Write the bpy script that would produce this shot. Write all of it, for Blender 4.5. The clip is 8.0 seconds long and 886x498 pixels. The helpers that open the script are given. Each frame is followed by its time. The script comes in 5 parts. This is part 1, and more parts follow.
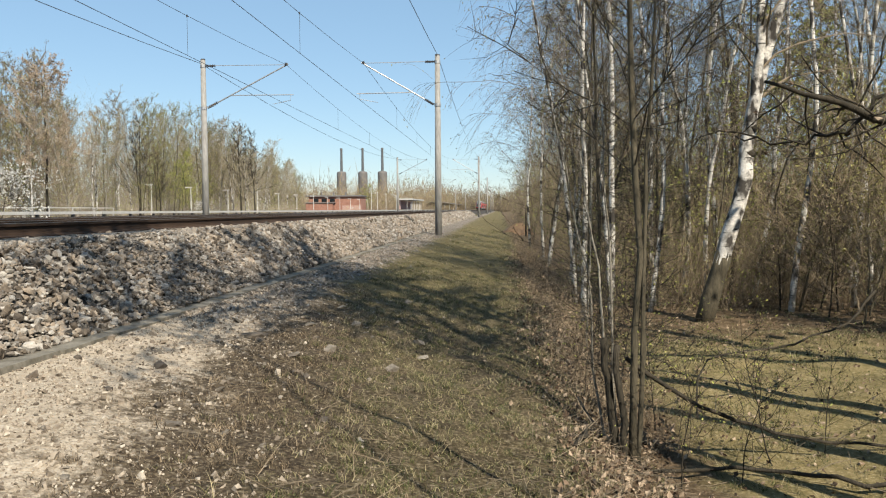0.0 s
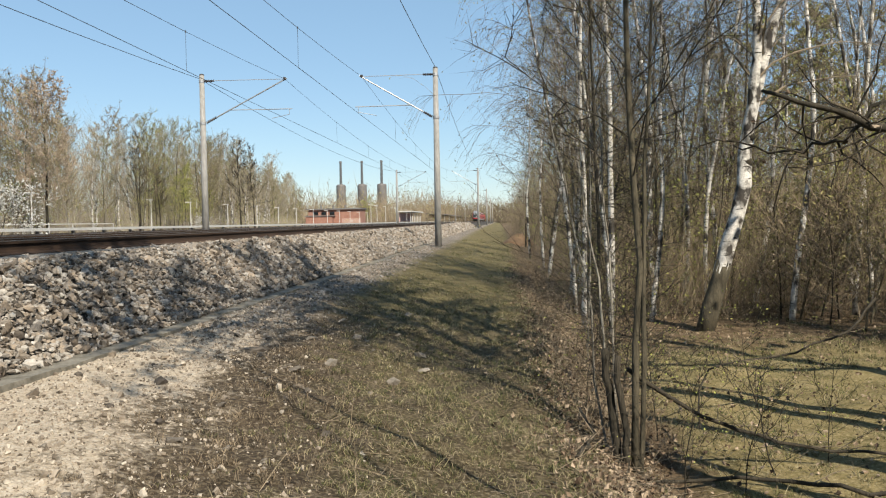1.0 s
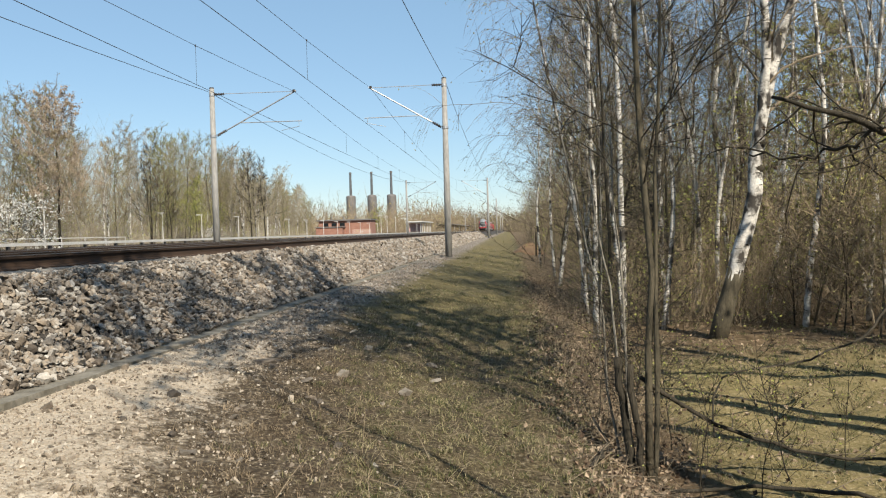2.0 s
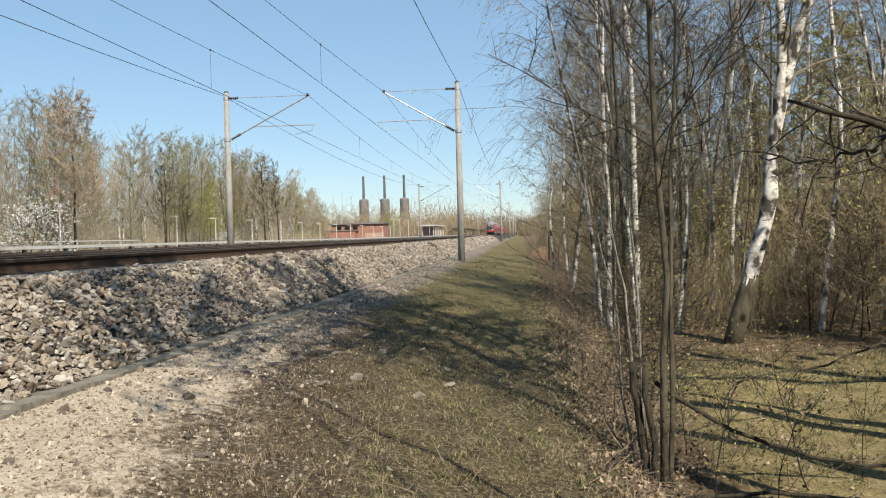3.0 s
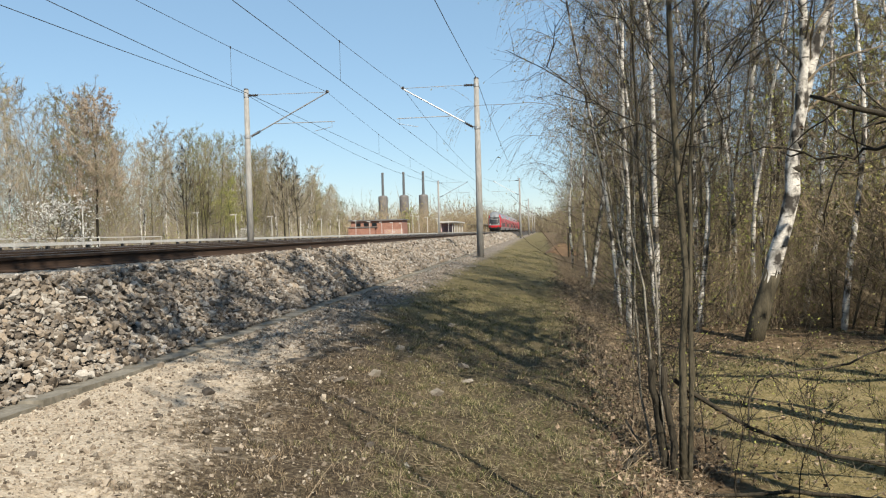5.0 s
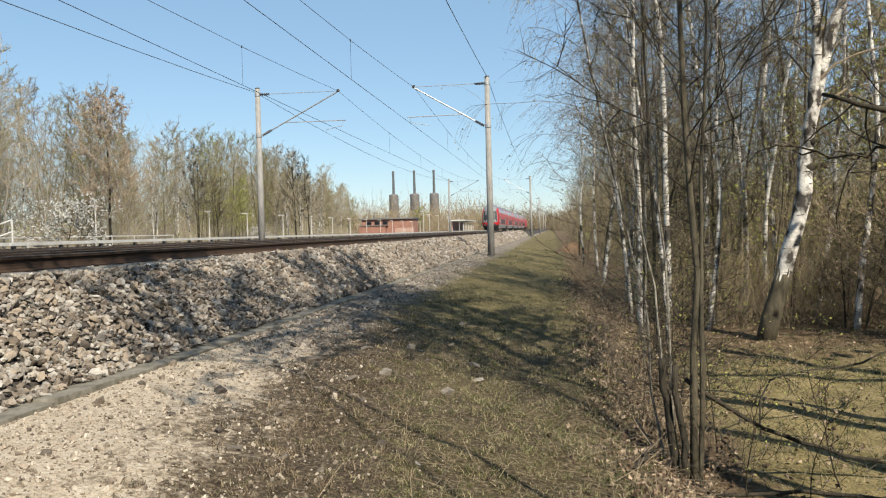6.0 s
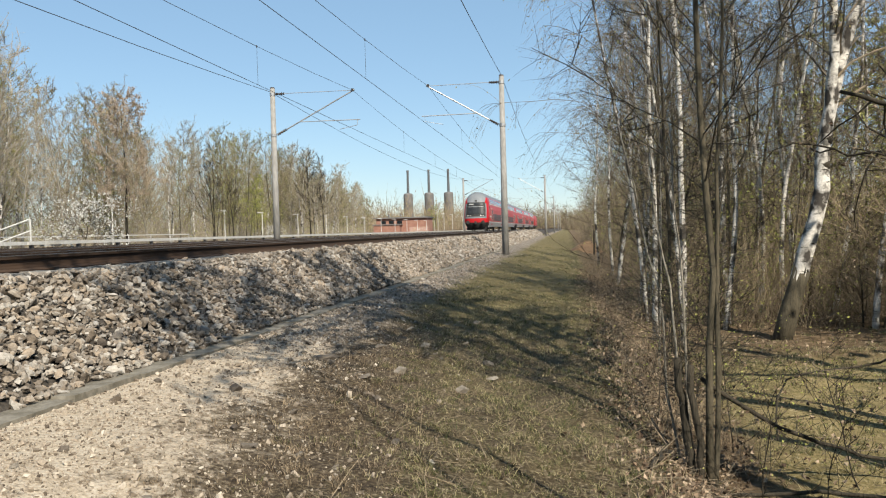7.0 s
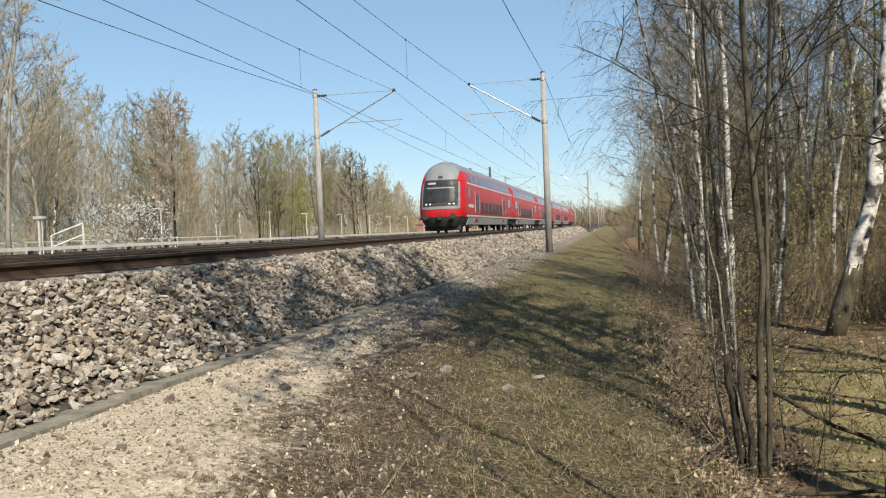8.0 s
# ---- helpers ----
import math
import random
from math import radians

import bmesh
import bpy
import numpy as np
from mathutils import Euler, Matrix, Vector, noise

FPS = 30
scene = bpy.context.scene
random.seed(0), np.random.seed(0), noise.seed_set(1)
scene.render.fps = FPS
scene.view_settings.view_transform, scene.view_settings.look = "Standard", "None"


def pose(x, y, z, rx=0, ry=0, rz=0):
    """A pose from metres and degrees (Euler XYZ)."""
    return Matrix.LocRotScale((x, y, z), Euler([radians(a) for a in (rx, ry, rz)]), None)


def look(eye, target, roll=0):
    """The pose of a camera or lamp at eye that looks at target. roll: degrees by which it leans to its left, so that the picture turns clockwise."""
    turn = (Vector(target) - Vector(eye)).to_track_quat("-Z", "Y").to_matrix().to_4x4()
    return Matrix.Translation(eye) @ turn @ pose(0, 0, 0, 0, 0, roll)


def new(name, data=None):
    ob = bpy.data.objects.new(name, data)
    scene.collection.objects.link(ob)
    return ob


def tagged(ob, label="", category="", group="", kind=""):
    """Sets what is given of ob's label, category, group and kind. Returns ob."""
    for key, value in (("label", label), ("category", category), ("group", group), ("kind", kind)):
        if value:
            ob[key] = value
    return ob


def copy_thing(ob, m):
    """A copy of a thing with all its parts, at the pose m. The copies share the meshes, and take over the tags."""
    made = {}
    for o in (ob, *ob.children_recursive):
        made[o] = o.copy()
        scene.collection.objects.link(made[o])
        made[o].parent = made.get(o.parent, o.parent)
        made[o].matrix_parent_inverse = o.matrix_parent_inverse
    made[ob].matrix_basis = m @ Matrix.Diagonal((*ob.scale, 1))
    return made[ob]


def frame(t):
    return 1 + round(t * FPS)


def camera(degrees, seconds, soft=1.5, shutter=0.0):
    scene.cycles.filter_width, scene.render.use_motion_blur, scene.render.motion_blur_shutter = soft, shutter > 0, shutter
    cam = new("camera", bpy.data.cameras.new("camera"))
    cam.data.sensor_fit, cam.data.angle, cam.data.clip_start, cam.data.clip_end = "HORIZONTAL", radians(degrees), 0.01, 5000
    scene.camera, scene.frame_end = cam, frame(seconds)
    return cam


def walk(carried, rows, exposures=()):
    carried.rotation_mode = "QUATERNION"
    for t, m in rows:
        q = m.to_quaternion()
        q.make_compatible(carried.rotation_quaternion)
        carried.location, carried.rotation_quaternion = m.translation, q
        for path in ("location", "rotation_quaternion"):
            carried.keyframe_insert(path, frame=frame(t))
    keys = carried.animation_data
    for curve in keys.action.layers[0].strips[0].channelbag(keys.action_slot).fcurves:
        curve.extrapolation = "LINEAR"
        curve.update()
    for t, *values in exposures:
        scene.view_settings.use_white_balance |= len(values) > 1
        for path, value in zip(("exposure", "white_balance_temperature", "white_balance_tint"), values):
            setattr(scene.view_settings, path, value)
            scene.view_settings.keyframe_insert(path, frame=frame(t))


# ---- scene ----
cam = camera(56.68, 8.0, soft=1.15)
EYE = 1.65
PATH = [(0.0, 0.0, 0.0, 0.0, 3.97, -2.733, 0.372), (0.5, -0.003, 0.008, 0.01, 3.887, -2.61, 0.236),
        (1.0, 0.003, -0.006, 0.007, 3.948, -1.916, 1.035), (1.5, 0.005, -0.015, 0.006, 4.047, -1.669, 1.489),
        (2.0, -0.001, -0.003, 0.007, 4.649, -1.206, 1.644), (3.5, -0.016, -0.004, 0.008, 5.815, -0.907, 1.51),
        (4.0, -0.008, 0.0, 0.002, 6.135, -0.993, 1.598), (4.5, -0.006, 0.006, 0.004, 6.493, -1.073, 1.547),
        (6.0, -0.002, -0.017, 0.016, 7.609, -1.219, 1.528), (6.5, -0.005, -0.013, 0.015, 7.985, -1.256, 1.562),
        (7.0, -0.002, -0.016, 0.011, 8.611, -1.257, 1.55), (7.5, -0.01, -0.026, 0.014, 10.098, -1.271, 1.736),
        (8.0, -0.014, -0.041, 0.018, 11.586, -1.265, 2.339)]
walk(cam, [(t, pose(x, y, EYE + z, 90 + p, r, w)) for t, x, y, z, w, p, r in PATH])

# ---- light ----
SUN_AZ, SUN_EL = 33.0, 43.0        # degrees to the right of straight behind the camera; above the horizon
to_sun = Vector((math.sin(radians(SUN_AZ)) * math.cos(radians(SUN_EL)), -math.cos(radians(SUN_AZ)) * math.cos(radians(SUN_EL)), math.sin(radians(SUN_EL))))
sun_data = bpy.data.lights.new("sun", "SUN")
sun_data.energy, sun_data.angle, sun_data.color = 5.0, radians(0.53), (1.0, 0.9, 0.74)
sun = new("sun", sun_data)
sun.matrix_world = look(to_sun * 50, (0, 0, 0))
world = bpy.data.worlds.new("sky")
scene.world = world
world.use_nodes = True
wn = world.node_tree.nodes
sky = wn.new("ShaderNodeTexSky")
sky.sky_type, sky.sun_disc = "NISHITA", False
sky.sun_elevation, sky.sun_rotation = radians(SUN_EL), math.atan2(to_sun.x, to_sun.y)
sky.air_density, sky.dust_density, sky.ozone_density = 1.0, 0.1, 2.5
wn["Background"].inputs[1].default_value = 0.065
# thin high haze evens the blue out over the whole sky
haze = wn.new("ShaderNodeMix")
haze.data_type = "RGBA"
haze.inputs["Factor"].default_value = 0.36
haze.inputs["B"].default_value = (3.9, 6.6, 9.0, 1)
world.node_tree.links.new(sky.outputs[0], haze.inputs["A"])
world.node_tree.links.new(haze.outputs["Result"], wn["Background"].inputs[0])
scene.view_settings.exposure = 0.8


# ---- materials ----
def material(name, colours, scale=8.0, rough=0.85, metal=0.0, bump=0.0, bump_scale=None, stretch=(1, 1, 1), per=None, detail=6.0, spread=(0.3, 0.7), spec=0.3, fine=None, amp=0.2):
    """A surface with noise between two or three colours, a finer second layer, and relief. per: 'island' or 'object' varies it piece by piece."""
    m = bpy.data.materials.new(name)
    m.use_nodes = True
    n, l = m.node_tree.nodes, m.node_tree.links
    b = n["Principled BSDF"]
    b.inputs["Roughness"].default_value, b.inputs["Metallic"].default_value = rough, metal
    b.inputs["Specular IOR Level"].default_value = spec
    co = n.new("ShaderNodeTexCoord")
    mp = n.new("ShaderNodeMapping")
    mp.inputs["Scale"].default_value = stretch
    l.new(co.outputs["Object"], mp.inputs[0])
    nz = n.new("ShaderNodeTexNoise")
    nz.inputs["Scale"].default_value, nz.inputs["Detail"].default_value, nz.inputs["Roughness"].default_value = scale, detail, 0.6
    l.new(mp.outputs[0], nz.inputs["Vector"])
    rp = n.new("ShaderNodeValToRGB")
    while len(rp.color_ramp.elements) < len(colours):
        rp.color_ramp.elements.new(0.5)
    for i, c in enumerate(colours):
        e = rp.color_ramp.elements[i]
        e.position = spread[0] + (spread[1] - spread[0]) * i / max(1, len(colours) - 1)
        e.color = (*c, 1)
    out = nz.outputs[0]
    if per:
        src = n.new("ShaderNodeNewGeometry").outputs["Random Per Island"] if per == "island" else n.new("ShaderNodeObjectInfo").outputs["Random"]
        mx = n.new("ShaderNodeMath")
        mx.operation = "MULTIPLY_ADD"
        mx.inputs[1].default_value = 0.7
        l.new(src, mx.inputs[0])
        sc = n.new("ShaderNodeMath")
        sc.operation = "MULTIPLY_ADD"
        sc.inputs[1].default_value, sc.inputs[2].default_value = 0.5, -0.1
        l.new(nz.outputs[0], sc.inputs[0])
        l.new(sc.outputs[0], mx.inputs[2])
        out = mx.outputs[0]
    l.new(out, rp.inputs[0])
    colour = rp.outputs[0]
    f2 = n.new("ShaderNodeTexNoise")
    f2.inputs["Scale"].default_value, f2.inputs["Detail"].default_value = (fine or scale * 7), 3.0
    l.new(mp.outputs[0], f2.inputs["Vector"])
    mr = n.new("ShaderNodeMapRange")
    mr.inputs["From Min"].default_value, mr.inputs["From Max"].default_value = 0.3, 0.7
    mr.inputs["To Min"].default_value, mr.inputs["To Max"].default_value = 1.0 - amp, 1.0 + amp
    l.new(f2.outputs[0], mr.inputs[0])
    vm = n.new("ShaderNodeVectorMath")
    vm.operation = "SCALE"
    l.new(colour, vm.inputs[0])
    l.new(mr.outputs[0], vm.inputs["Scale"])
    l.new(vm.outputs[0], b.inputs["Base Color"])
    if bump:
        bp = n.new("ShaderNodeBump")
        bp.inputs["Strength"].default_value, bp.inputs["Distance"].default_value = bump, 0.02
        bz = n.new("ShaderNodeTexNoise")
        bz.inputs["Scale"].default_value, bz.inputs["Detail"].default_value = bump_scale or scale * 4, 4.0
        l.new(mp.outputs[0], bz.inputs["Vector"])
        l.new(bz.outputs[0], bp.inputs["Height"])
        l.new(bp.outputs[0], b.inputs["Normal"])
    return m


def birch_bark(name):
    """White bark with dark horizontal scars and black rough patches that grow denser in places."""
    m = material(name, [(0.26, 0.25, 0.225), (0.52, 0.5, 0.465), (0.62, 0.6, 0.56)], 5.0, 0.8, bump=0.5)
    n, l = m.node_tree.nodes, m.node_tree.links
    b = n["Principled BSDF"]
    old = b.inputs["Base Color"].links[0].from_socket
    co = n["Texture Coordinate"]

    def layer(stretch, scale, lo, hi):
        mp = n.new("ShaderNodeMapping")
        mp.inputs["Scale"].default_value = stretch
        l.new(co.outputs["Object"], mp.inputs[0])
        z = n.new("ShaderNodeTexNoise")
        z.inputs["Scale"].default_value, z.inputs["Detail"].default_value = scale, 5.0
        l.new(mp.outputs[0], z.inputs["Vector"])
        r = n.new("ShaderNodeMapRange")
        r.inputs["From Min"].default_value, r.inputs["From Max"].default_value = lo, hi
        l.new(z.outputs[0], r.inputs[0])
        return r.outputs[0]
    scars, patches = layer((1.6, 1.6, 7), 3.4, 0.57, 0.65), layer((1.3, 1.3, 0.8), 3.6, 0.47, 0.58)
    top = n.new("ShaderNodeMath")
    top.operation = "MAXIMUM"
    l.new(scars, top.inputs[0])
    l.new(patches, top.inputs[1])
    mix = n.new("ShaderNodeMix")
    mix.data_type = "RGBA"
    l.new(top.outputs[0], mix.inputs["Factor"])
    l.new(old, mix.inputs["A"])
    mix.inputs["B"].default_value = (0.045, 0.04, 0.035, 1)
    l.new(mix.outputs["Result"], b.inputs["Base Color"])
    return m


BIRCH = birch_bark("birch_bark")
BARK = material("grey_brown_bark", [(0.02, 0.018, 0.013), (0.05, 0.042, 0.03)], 14, 0.95, bump=0.8, stretch=(1, 1, 0.25))
OLIVE_BARK = material("olive_bark", [(0.034, 0.03, 0.02), (0.095, 0.082, 0.056)], 14, 0.9, bump=0.6, stretch=(1, 1, 0.25))
PALE_BARK = material("pale_bark", [(0.138, 0.125, 0.1), (0.262, 0.243, 0.206)], 10, 0.9, bump=0.4, stretch=(1, 1, 0.3))
TWIG = material("twig_bark", [(0.094, 0.078, 0.055), (0.195, 0.156, 0.109)], 5, 0.9, per="island")
TWIG_RED = material("russet_twig_bark", [(0.14, 0.11, 0.072), (0.262, 0.209, 0.14)], 5, 0.9, per="island")
TWIG_PALE = material("pale_twig_bark", [(0.203, 0.173, 0.131), (0.345, 0.304, 0.243)], 5, 0.9, per="island")
BUD = material("young_leaf", [(0.156, 0.175, 0.044), (0.312, 0.321, 0.088)], 5, 0.7, per="island")
BUD_OLIVE = material("olive_bud", [(0.153, 0.144, 0.054), (0.269, 0.243, 0.099)], 5, 0.8, per="island")
DEAD_LEAF = material("dead_leaf", [(0.06, 0.04, 0.026), (0.17, 0.12, 0.08), (0.32, 0.25, 0.18)], 5, 0.85, per="island")
BLOSSOM = material("white_blossom", [(0.374, 0.374, 0.343), (0.512, 0.512, 0.486)], 5, 0.7, per="island")
EARTH = material("bare_orange_earth", [(0.162, 0.097, 0.053), (0.237, 0.156, 0.094)], 3, 0.95, bump=0.5)
GRASS = material("dry_and_green_grass", [(0.045, 0.056, 0.016), (0.115, 0.11, 0.045), (0.28, 0.24, 0.145)], 0.6, 0.8, per="island")
GRASS_BROWN = material("withered_grass", [(0.03, 0.022, 0.014), (0.09, 0.066, 0.042), (0.24, 0.19, 0.13)], 0.6, 0.85, per="island")
STONE = material("ballast_stone", [(0.037, 0.031, 0.026), (0.142, 0.116, 0.09), (0.187, 0.172, 0.154), (0.254, 0.206, 0.157), (0.27, 0.251, 0.224), (0.374, 0.353, 0.322)], 9, 0.9, per="island", bump=0.4, spread=(0.1, 0.9))
STONE_PIECE = material("ballast_stone_piece", [(0.037, 0.031, 0.026), (0.142, 0.116, 0.09), (0.187, 0.172, 0.154), (0.254, 0.206, 0.157), (0.27, 0.251, 0.224), (0.374, 0.353, 0.322)], 9, 0.9, per="object", bump=0.4, spread=(0.1, 0.9))
PEBBLE = material("pebble", [(0.056, 0.046, 0.038), (0.125, 0.109, 0.09), (0.262, 0.237, 0.2)], 9, 0.9, per="object", bump=0.4, spread=(0.1, 0.9))
# near-black base: the shade in gaps between ballast stones is put into the colour
GRAVEL = material("shade_dark_ballast", [(0.017, 0.015, 0.013), (0.07, 0.061, 0.052)], 20, 0.95, bump=1.0, bump_scale=30)
CONCRETE = material("weathered_concrete", [(0.138, 0.131, 0.118), (0.262, 0.25, 0.231)], 3, 0.9, bump=0.3)
MAST = material("mast_concrete", [(0.174, 0.172, 0.162), (0.281, 0.274, 0.262)], 2.5, 0.85, bump=0.2, stretch=(1, 1, 0.2))
RUST = material("rusty_rail", [(0.028, 0.018, 0.013), (0.062, 0.038, 0.025)], 6, 0.8, bump=0.3, stretch=(1, 0.05, 1))
RAIL_HEAD = material("polished_rail_head", [(0.234, 0.226, 0.218), (0.351, 0.343, 0.335)], 6, 0.35, 0.9)
STEEL = material("galvanised_steel", [(0.273, 0.281, 0.289), (0.429, 0.437, 0.445)], 8, 0.5, 0.6)
DARK_STEEL = material("dark_insulator", [(0.023, 0.02, 0.02), (0.062, 0.055, 0.051)], 8, 0.4)
WIRE = material("copper_wire", [(0.055, 0.058, 0.062), (0.094, 0.094, 0.094)], 8, 0.5, 0.5)
WHITE = material("white_paint", [(0.387, 0.381, 0.362), (0.499, 0.493, 0.474)], 2, 0.6)
RED = material("traffic_red_paint", [(0.312, 0.007, 0.011), (0.374, 0.013, 0.016)], 0.6, 0.42, spec=0.3, amp=0.06)
DUCT = material("mossy_concrete", [(0.089, 0.081, 0.062), (0.207, 0.192, 0.162)], 4, 0.95, bump=0.5)
ROOF_GREY = material("grey_roof_paint", [(0.125, 0.138, 0.15), (0.174, 0.187, 0.2)], 1.2, 0.5, amp=0.06)
SKIRT = material("underframe_black", [(0.016, 0.016, 0.016), (0.044, 0.041, 0.038)], 3, 0.7)
GREY_BAND = material("light_grey_paint", [(0.262, 0.262, 0.256), (0.374, 0.374, 0.362)], 1.5, 0.5)
GLASS = material("tinted_window_glass", [(0.009, 0.012, 0.014), (0.023, 0.027, 0.031)], 0.6, 0.1, spec=0.45)
DULL_GLASS = material("dusty_dark_glass", [(0.012, 0.015, 0.018), (0.035, 0.04, 0.045)], 1.5, 0.4, spec=0.12)
BRICK = material("red_brick", [(0.2, 0.1, 0.075), (0.287, 0.156, 0.118)], 1.5, 0.9)
TANK = material("boiler_house_cladding", [(0.106, 0.1, 0.1), (0.156, 0.15, 0.146)], 0.03, 0.8)
SOOT = material("chimney_steel", [(0.062, 0.069, 0.075), (0.1, 0.106, 0.112)], 0.05, 0.7)


def ground_material():
    """Dry verge grass, bare sand beside the cable kerb, and leaf litter in and past the ditch."""
    m = bpy.data.materials.new("verge_ground")
    m.use_nodes = True
    n, l = m.node_tree.nodes, m.node_tree.links
    b = n["Principled BSDF"]
    b.inputs["Roughness"].default_value, b.inputs["Specular IOR Level"].default_value = 0.95, 0.15
    pos = n.new("ShaderNodeNewGeometry").outputs["Position"]
    xyz = n.new("ShaderNodeSeparateXYZ")
    l.new(pos, xyz.inputs[0])

    def noise_of(scale, detail=6.0):
        z = n.new("ShaderNodeTexNoise")
        z.inputs["Scale"].default_value, z.inputs["Detail"].default_value, z.inputs["Roughness"].default_value = scale, detail, 0.65
        l.new(pos, z.inputs["Vector"])
        return z.outputs[0]

    def ramp(src, *stops):
        r = n.new("ShaderNodeValToRGB")
        while len(r.color_ramp.elements) < len(stops):
            r.color_ramp.elements.new(0.5)
        for e, (p, c) in zip(r.color_ramp.elements, stops):
            e.position, e.color = p, (*c, 1)
        l.new(src, r.inputs[0])
        return r.outputs[0]

    def math_of(op, a, c, d=None):
        x = n.new("ShaderNodeMath")
        x.operation = op
        for i, v in enumerate((a, c, d)):
            if v is None:
                continue
            if isinstance(v, (int, float)):
                x.inputs[i].default_value = v
            else:
                l.new(v, x.inputs[i])
        return x.outputs[0]

    def mapped(src, a, c):
        r = n.new("ShaderNodeMapRange")
        r.interpolation_type = "SMOOTHSTEP"
        r.inputs["From Min"].default_value, r.inputs["From Max"].default_value = a, c
        l.new(src, r.inputs[0])
        return r.outputs[0]

    def mix(f, a, c):
        x = n.new("ShaderNodeMix")
        x.data_type = "RGBA"
        l.new(f, x.inputs["Factor"])
        l.new(a, x.inputs["A"])
        l.new(c, x.inputs["B"])
        return x.outputs["Result"]
    turf = ramp(noise_of(2.2), (0.3, (0.022, 0.02, 0.009)), (0.45, (0.055, 0.042, 0.022)), (0.6, (0.11, 0.088, 0.044)), (0.72, (0.052, 0.032, 0.02)))
    speck = ramp(noise_of(30, 5), (0.4, (0.012, 0.01, 0.007)), (0.5, (0.06, 0.047, 0.03)), (0.6, (0.17, 0.14, 0.095)), (0.7, (0.36, 0.32, 0.24)))
    half = n.new("ShaderNodeValue")
    half.outputs[0].default_value = 0.55
    turf = mix(half.outputs[0], turf, speck)
    sand = ramp(noise_of(5), (0.3, (0.212, 0.166, 0.115)), (0.45, (0.362, 0.302, 0.231)), (0.7, (0.462, 0.412, 0.343)))
    grit = ramp(noise_of(42, 4), (0.34, (0.081, 0.062, 0.046)), (0.45, (0.312, 0.262, 0.194)), (0.68, (0.499, 0.455, 0.387)))
    sand = mix(half.outputs[0], sand, grit)
    straw = ramp(noise_of(3.3), (0.32, (0.12, 0.108, 0.038)), (0.48, (0.288, 0.24, 0.096)), (0.66, (0.432, 0.348, 0.168)))
    straw = mix(half.outputs[0], straw, speck)
    litter = ramp(noise_of(9), (0.3, (0.035, 0.025, 0.015)), (0.5, (0.1, 0.07, 0.042)), (0.7, (0.2, 0.15, 0.1)))
    wob = math_of("MULTIPLY_ADD", noise_of(1.6), 2.4, -1.2)
    fine = math_of("MULTIPLY_ADD", noise_of(12), 1.0, -0.5)
    edge = math_of("ADD", math_of("ADD", xyz.outputs[0], wob), fine)
    # sand lies left of a line that runs from the near right to the kerb further on
    line = math_of("MULTIPLY_ADD", xyz.outputs[1], 0.14, edge)
    sandy = mapped(math_of("MULTIPLY_ADD", fine, 1.6, line), -1.25, -2.1)
    far = mapped(xyz.outputs[1], 14.0, 8.0)
    sandy = math_of("MULTIPLY", sandy, far)
    berm = mapped(math_of("MULTIPLY_ADD", fine, 1.2, math_of("MULTIPLY_ADD", wob, 0.55, xyz.outputs[0])), -2.4, -3.05)
    gravelly = ramp(noise_of(17, 5), (0.34, (0.05, 0.042, 0.034)), (0.5, (0.17, 0.145, 0.12)), (0.68, (0.34, 0.3, 0.255)))
    heath = ramp(noise_of(6), (0.3, (0.022, 0.016, 0.011)), (0.5, (0.065, 0.046, 0.031)), (0.7, (0.13, 0.1, 0.07)))
    brown = mapped(math_of("MULTIPLY_ADD", wob, 0.9, line), -0.2, -0.9)
    turf = mix(brown, turf, mix(half.outputs[0], heath, speck))
    meadow = mapped(math_of("MULTIPLY_ADD", wob, 0.4, xyz.outputs[0]), 1.4, 1.9)
    turf = mix(meadow, turf, straw)
    lawn = ramp(noise_of(3.0), (0.3, (0.07, 0.066, 0.024)), (0.5, (0.17, 0.145, 0.062)), (0.7, (0.27, 0.22, 0.11)))
    turf = mix(mapped(math_of("MULTIPLY_ADD", wob, 2.0, xyz.outputs[1]), 9.5, 15.0), turf, mix(half.outputs[0], lawn, turf))
    col = mix(sandy, mix(berm, turf, gravelly), sand)
    leafy = mapped(math_of("MULTIPLY_ADD", fine, 1.4, xyz.outputs[0]), 0.55, 0.8)
    clear = mapped(math_of("MULTIPLY_ADD", wob, 0.5, xyz.outputs[0]), 1.9, 1.4)
    woods = mapped(math_of("MULTIPLY_ADD", wob, 1.5, xyz.outputs[1]), 11.5, 14.0)
    clear = math_of("MAXIMUM", clear, woods)
    leafy = math_of("MULTIPLY", leafy, math_of("MULTIPLY_ADD", clear, 0.85, 0.1))
    col = mix(leafy, col, litter)
    l.new(col, b.inputs["Base Color"])
    bp = n.new("ShaderNodeBump")
    bp.inputs["Strength"].default_value, bp.inputs["Distance"].default_value = 0.9, 0.03
    l.new(noise_of(24, 5), bp.inputs["Height"])
    l.new(bp.outputs[0], b.inputs["Normal"])
    return m


GROUND = ground_material()


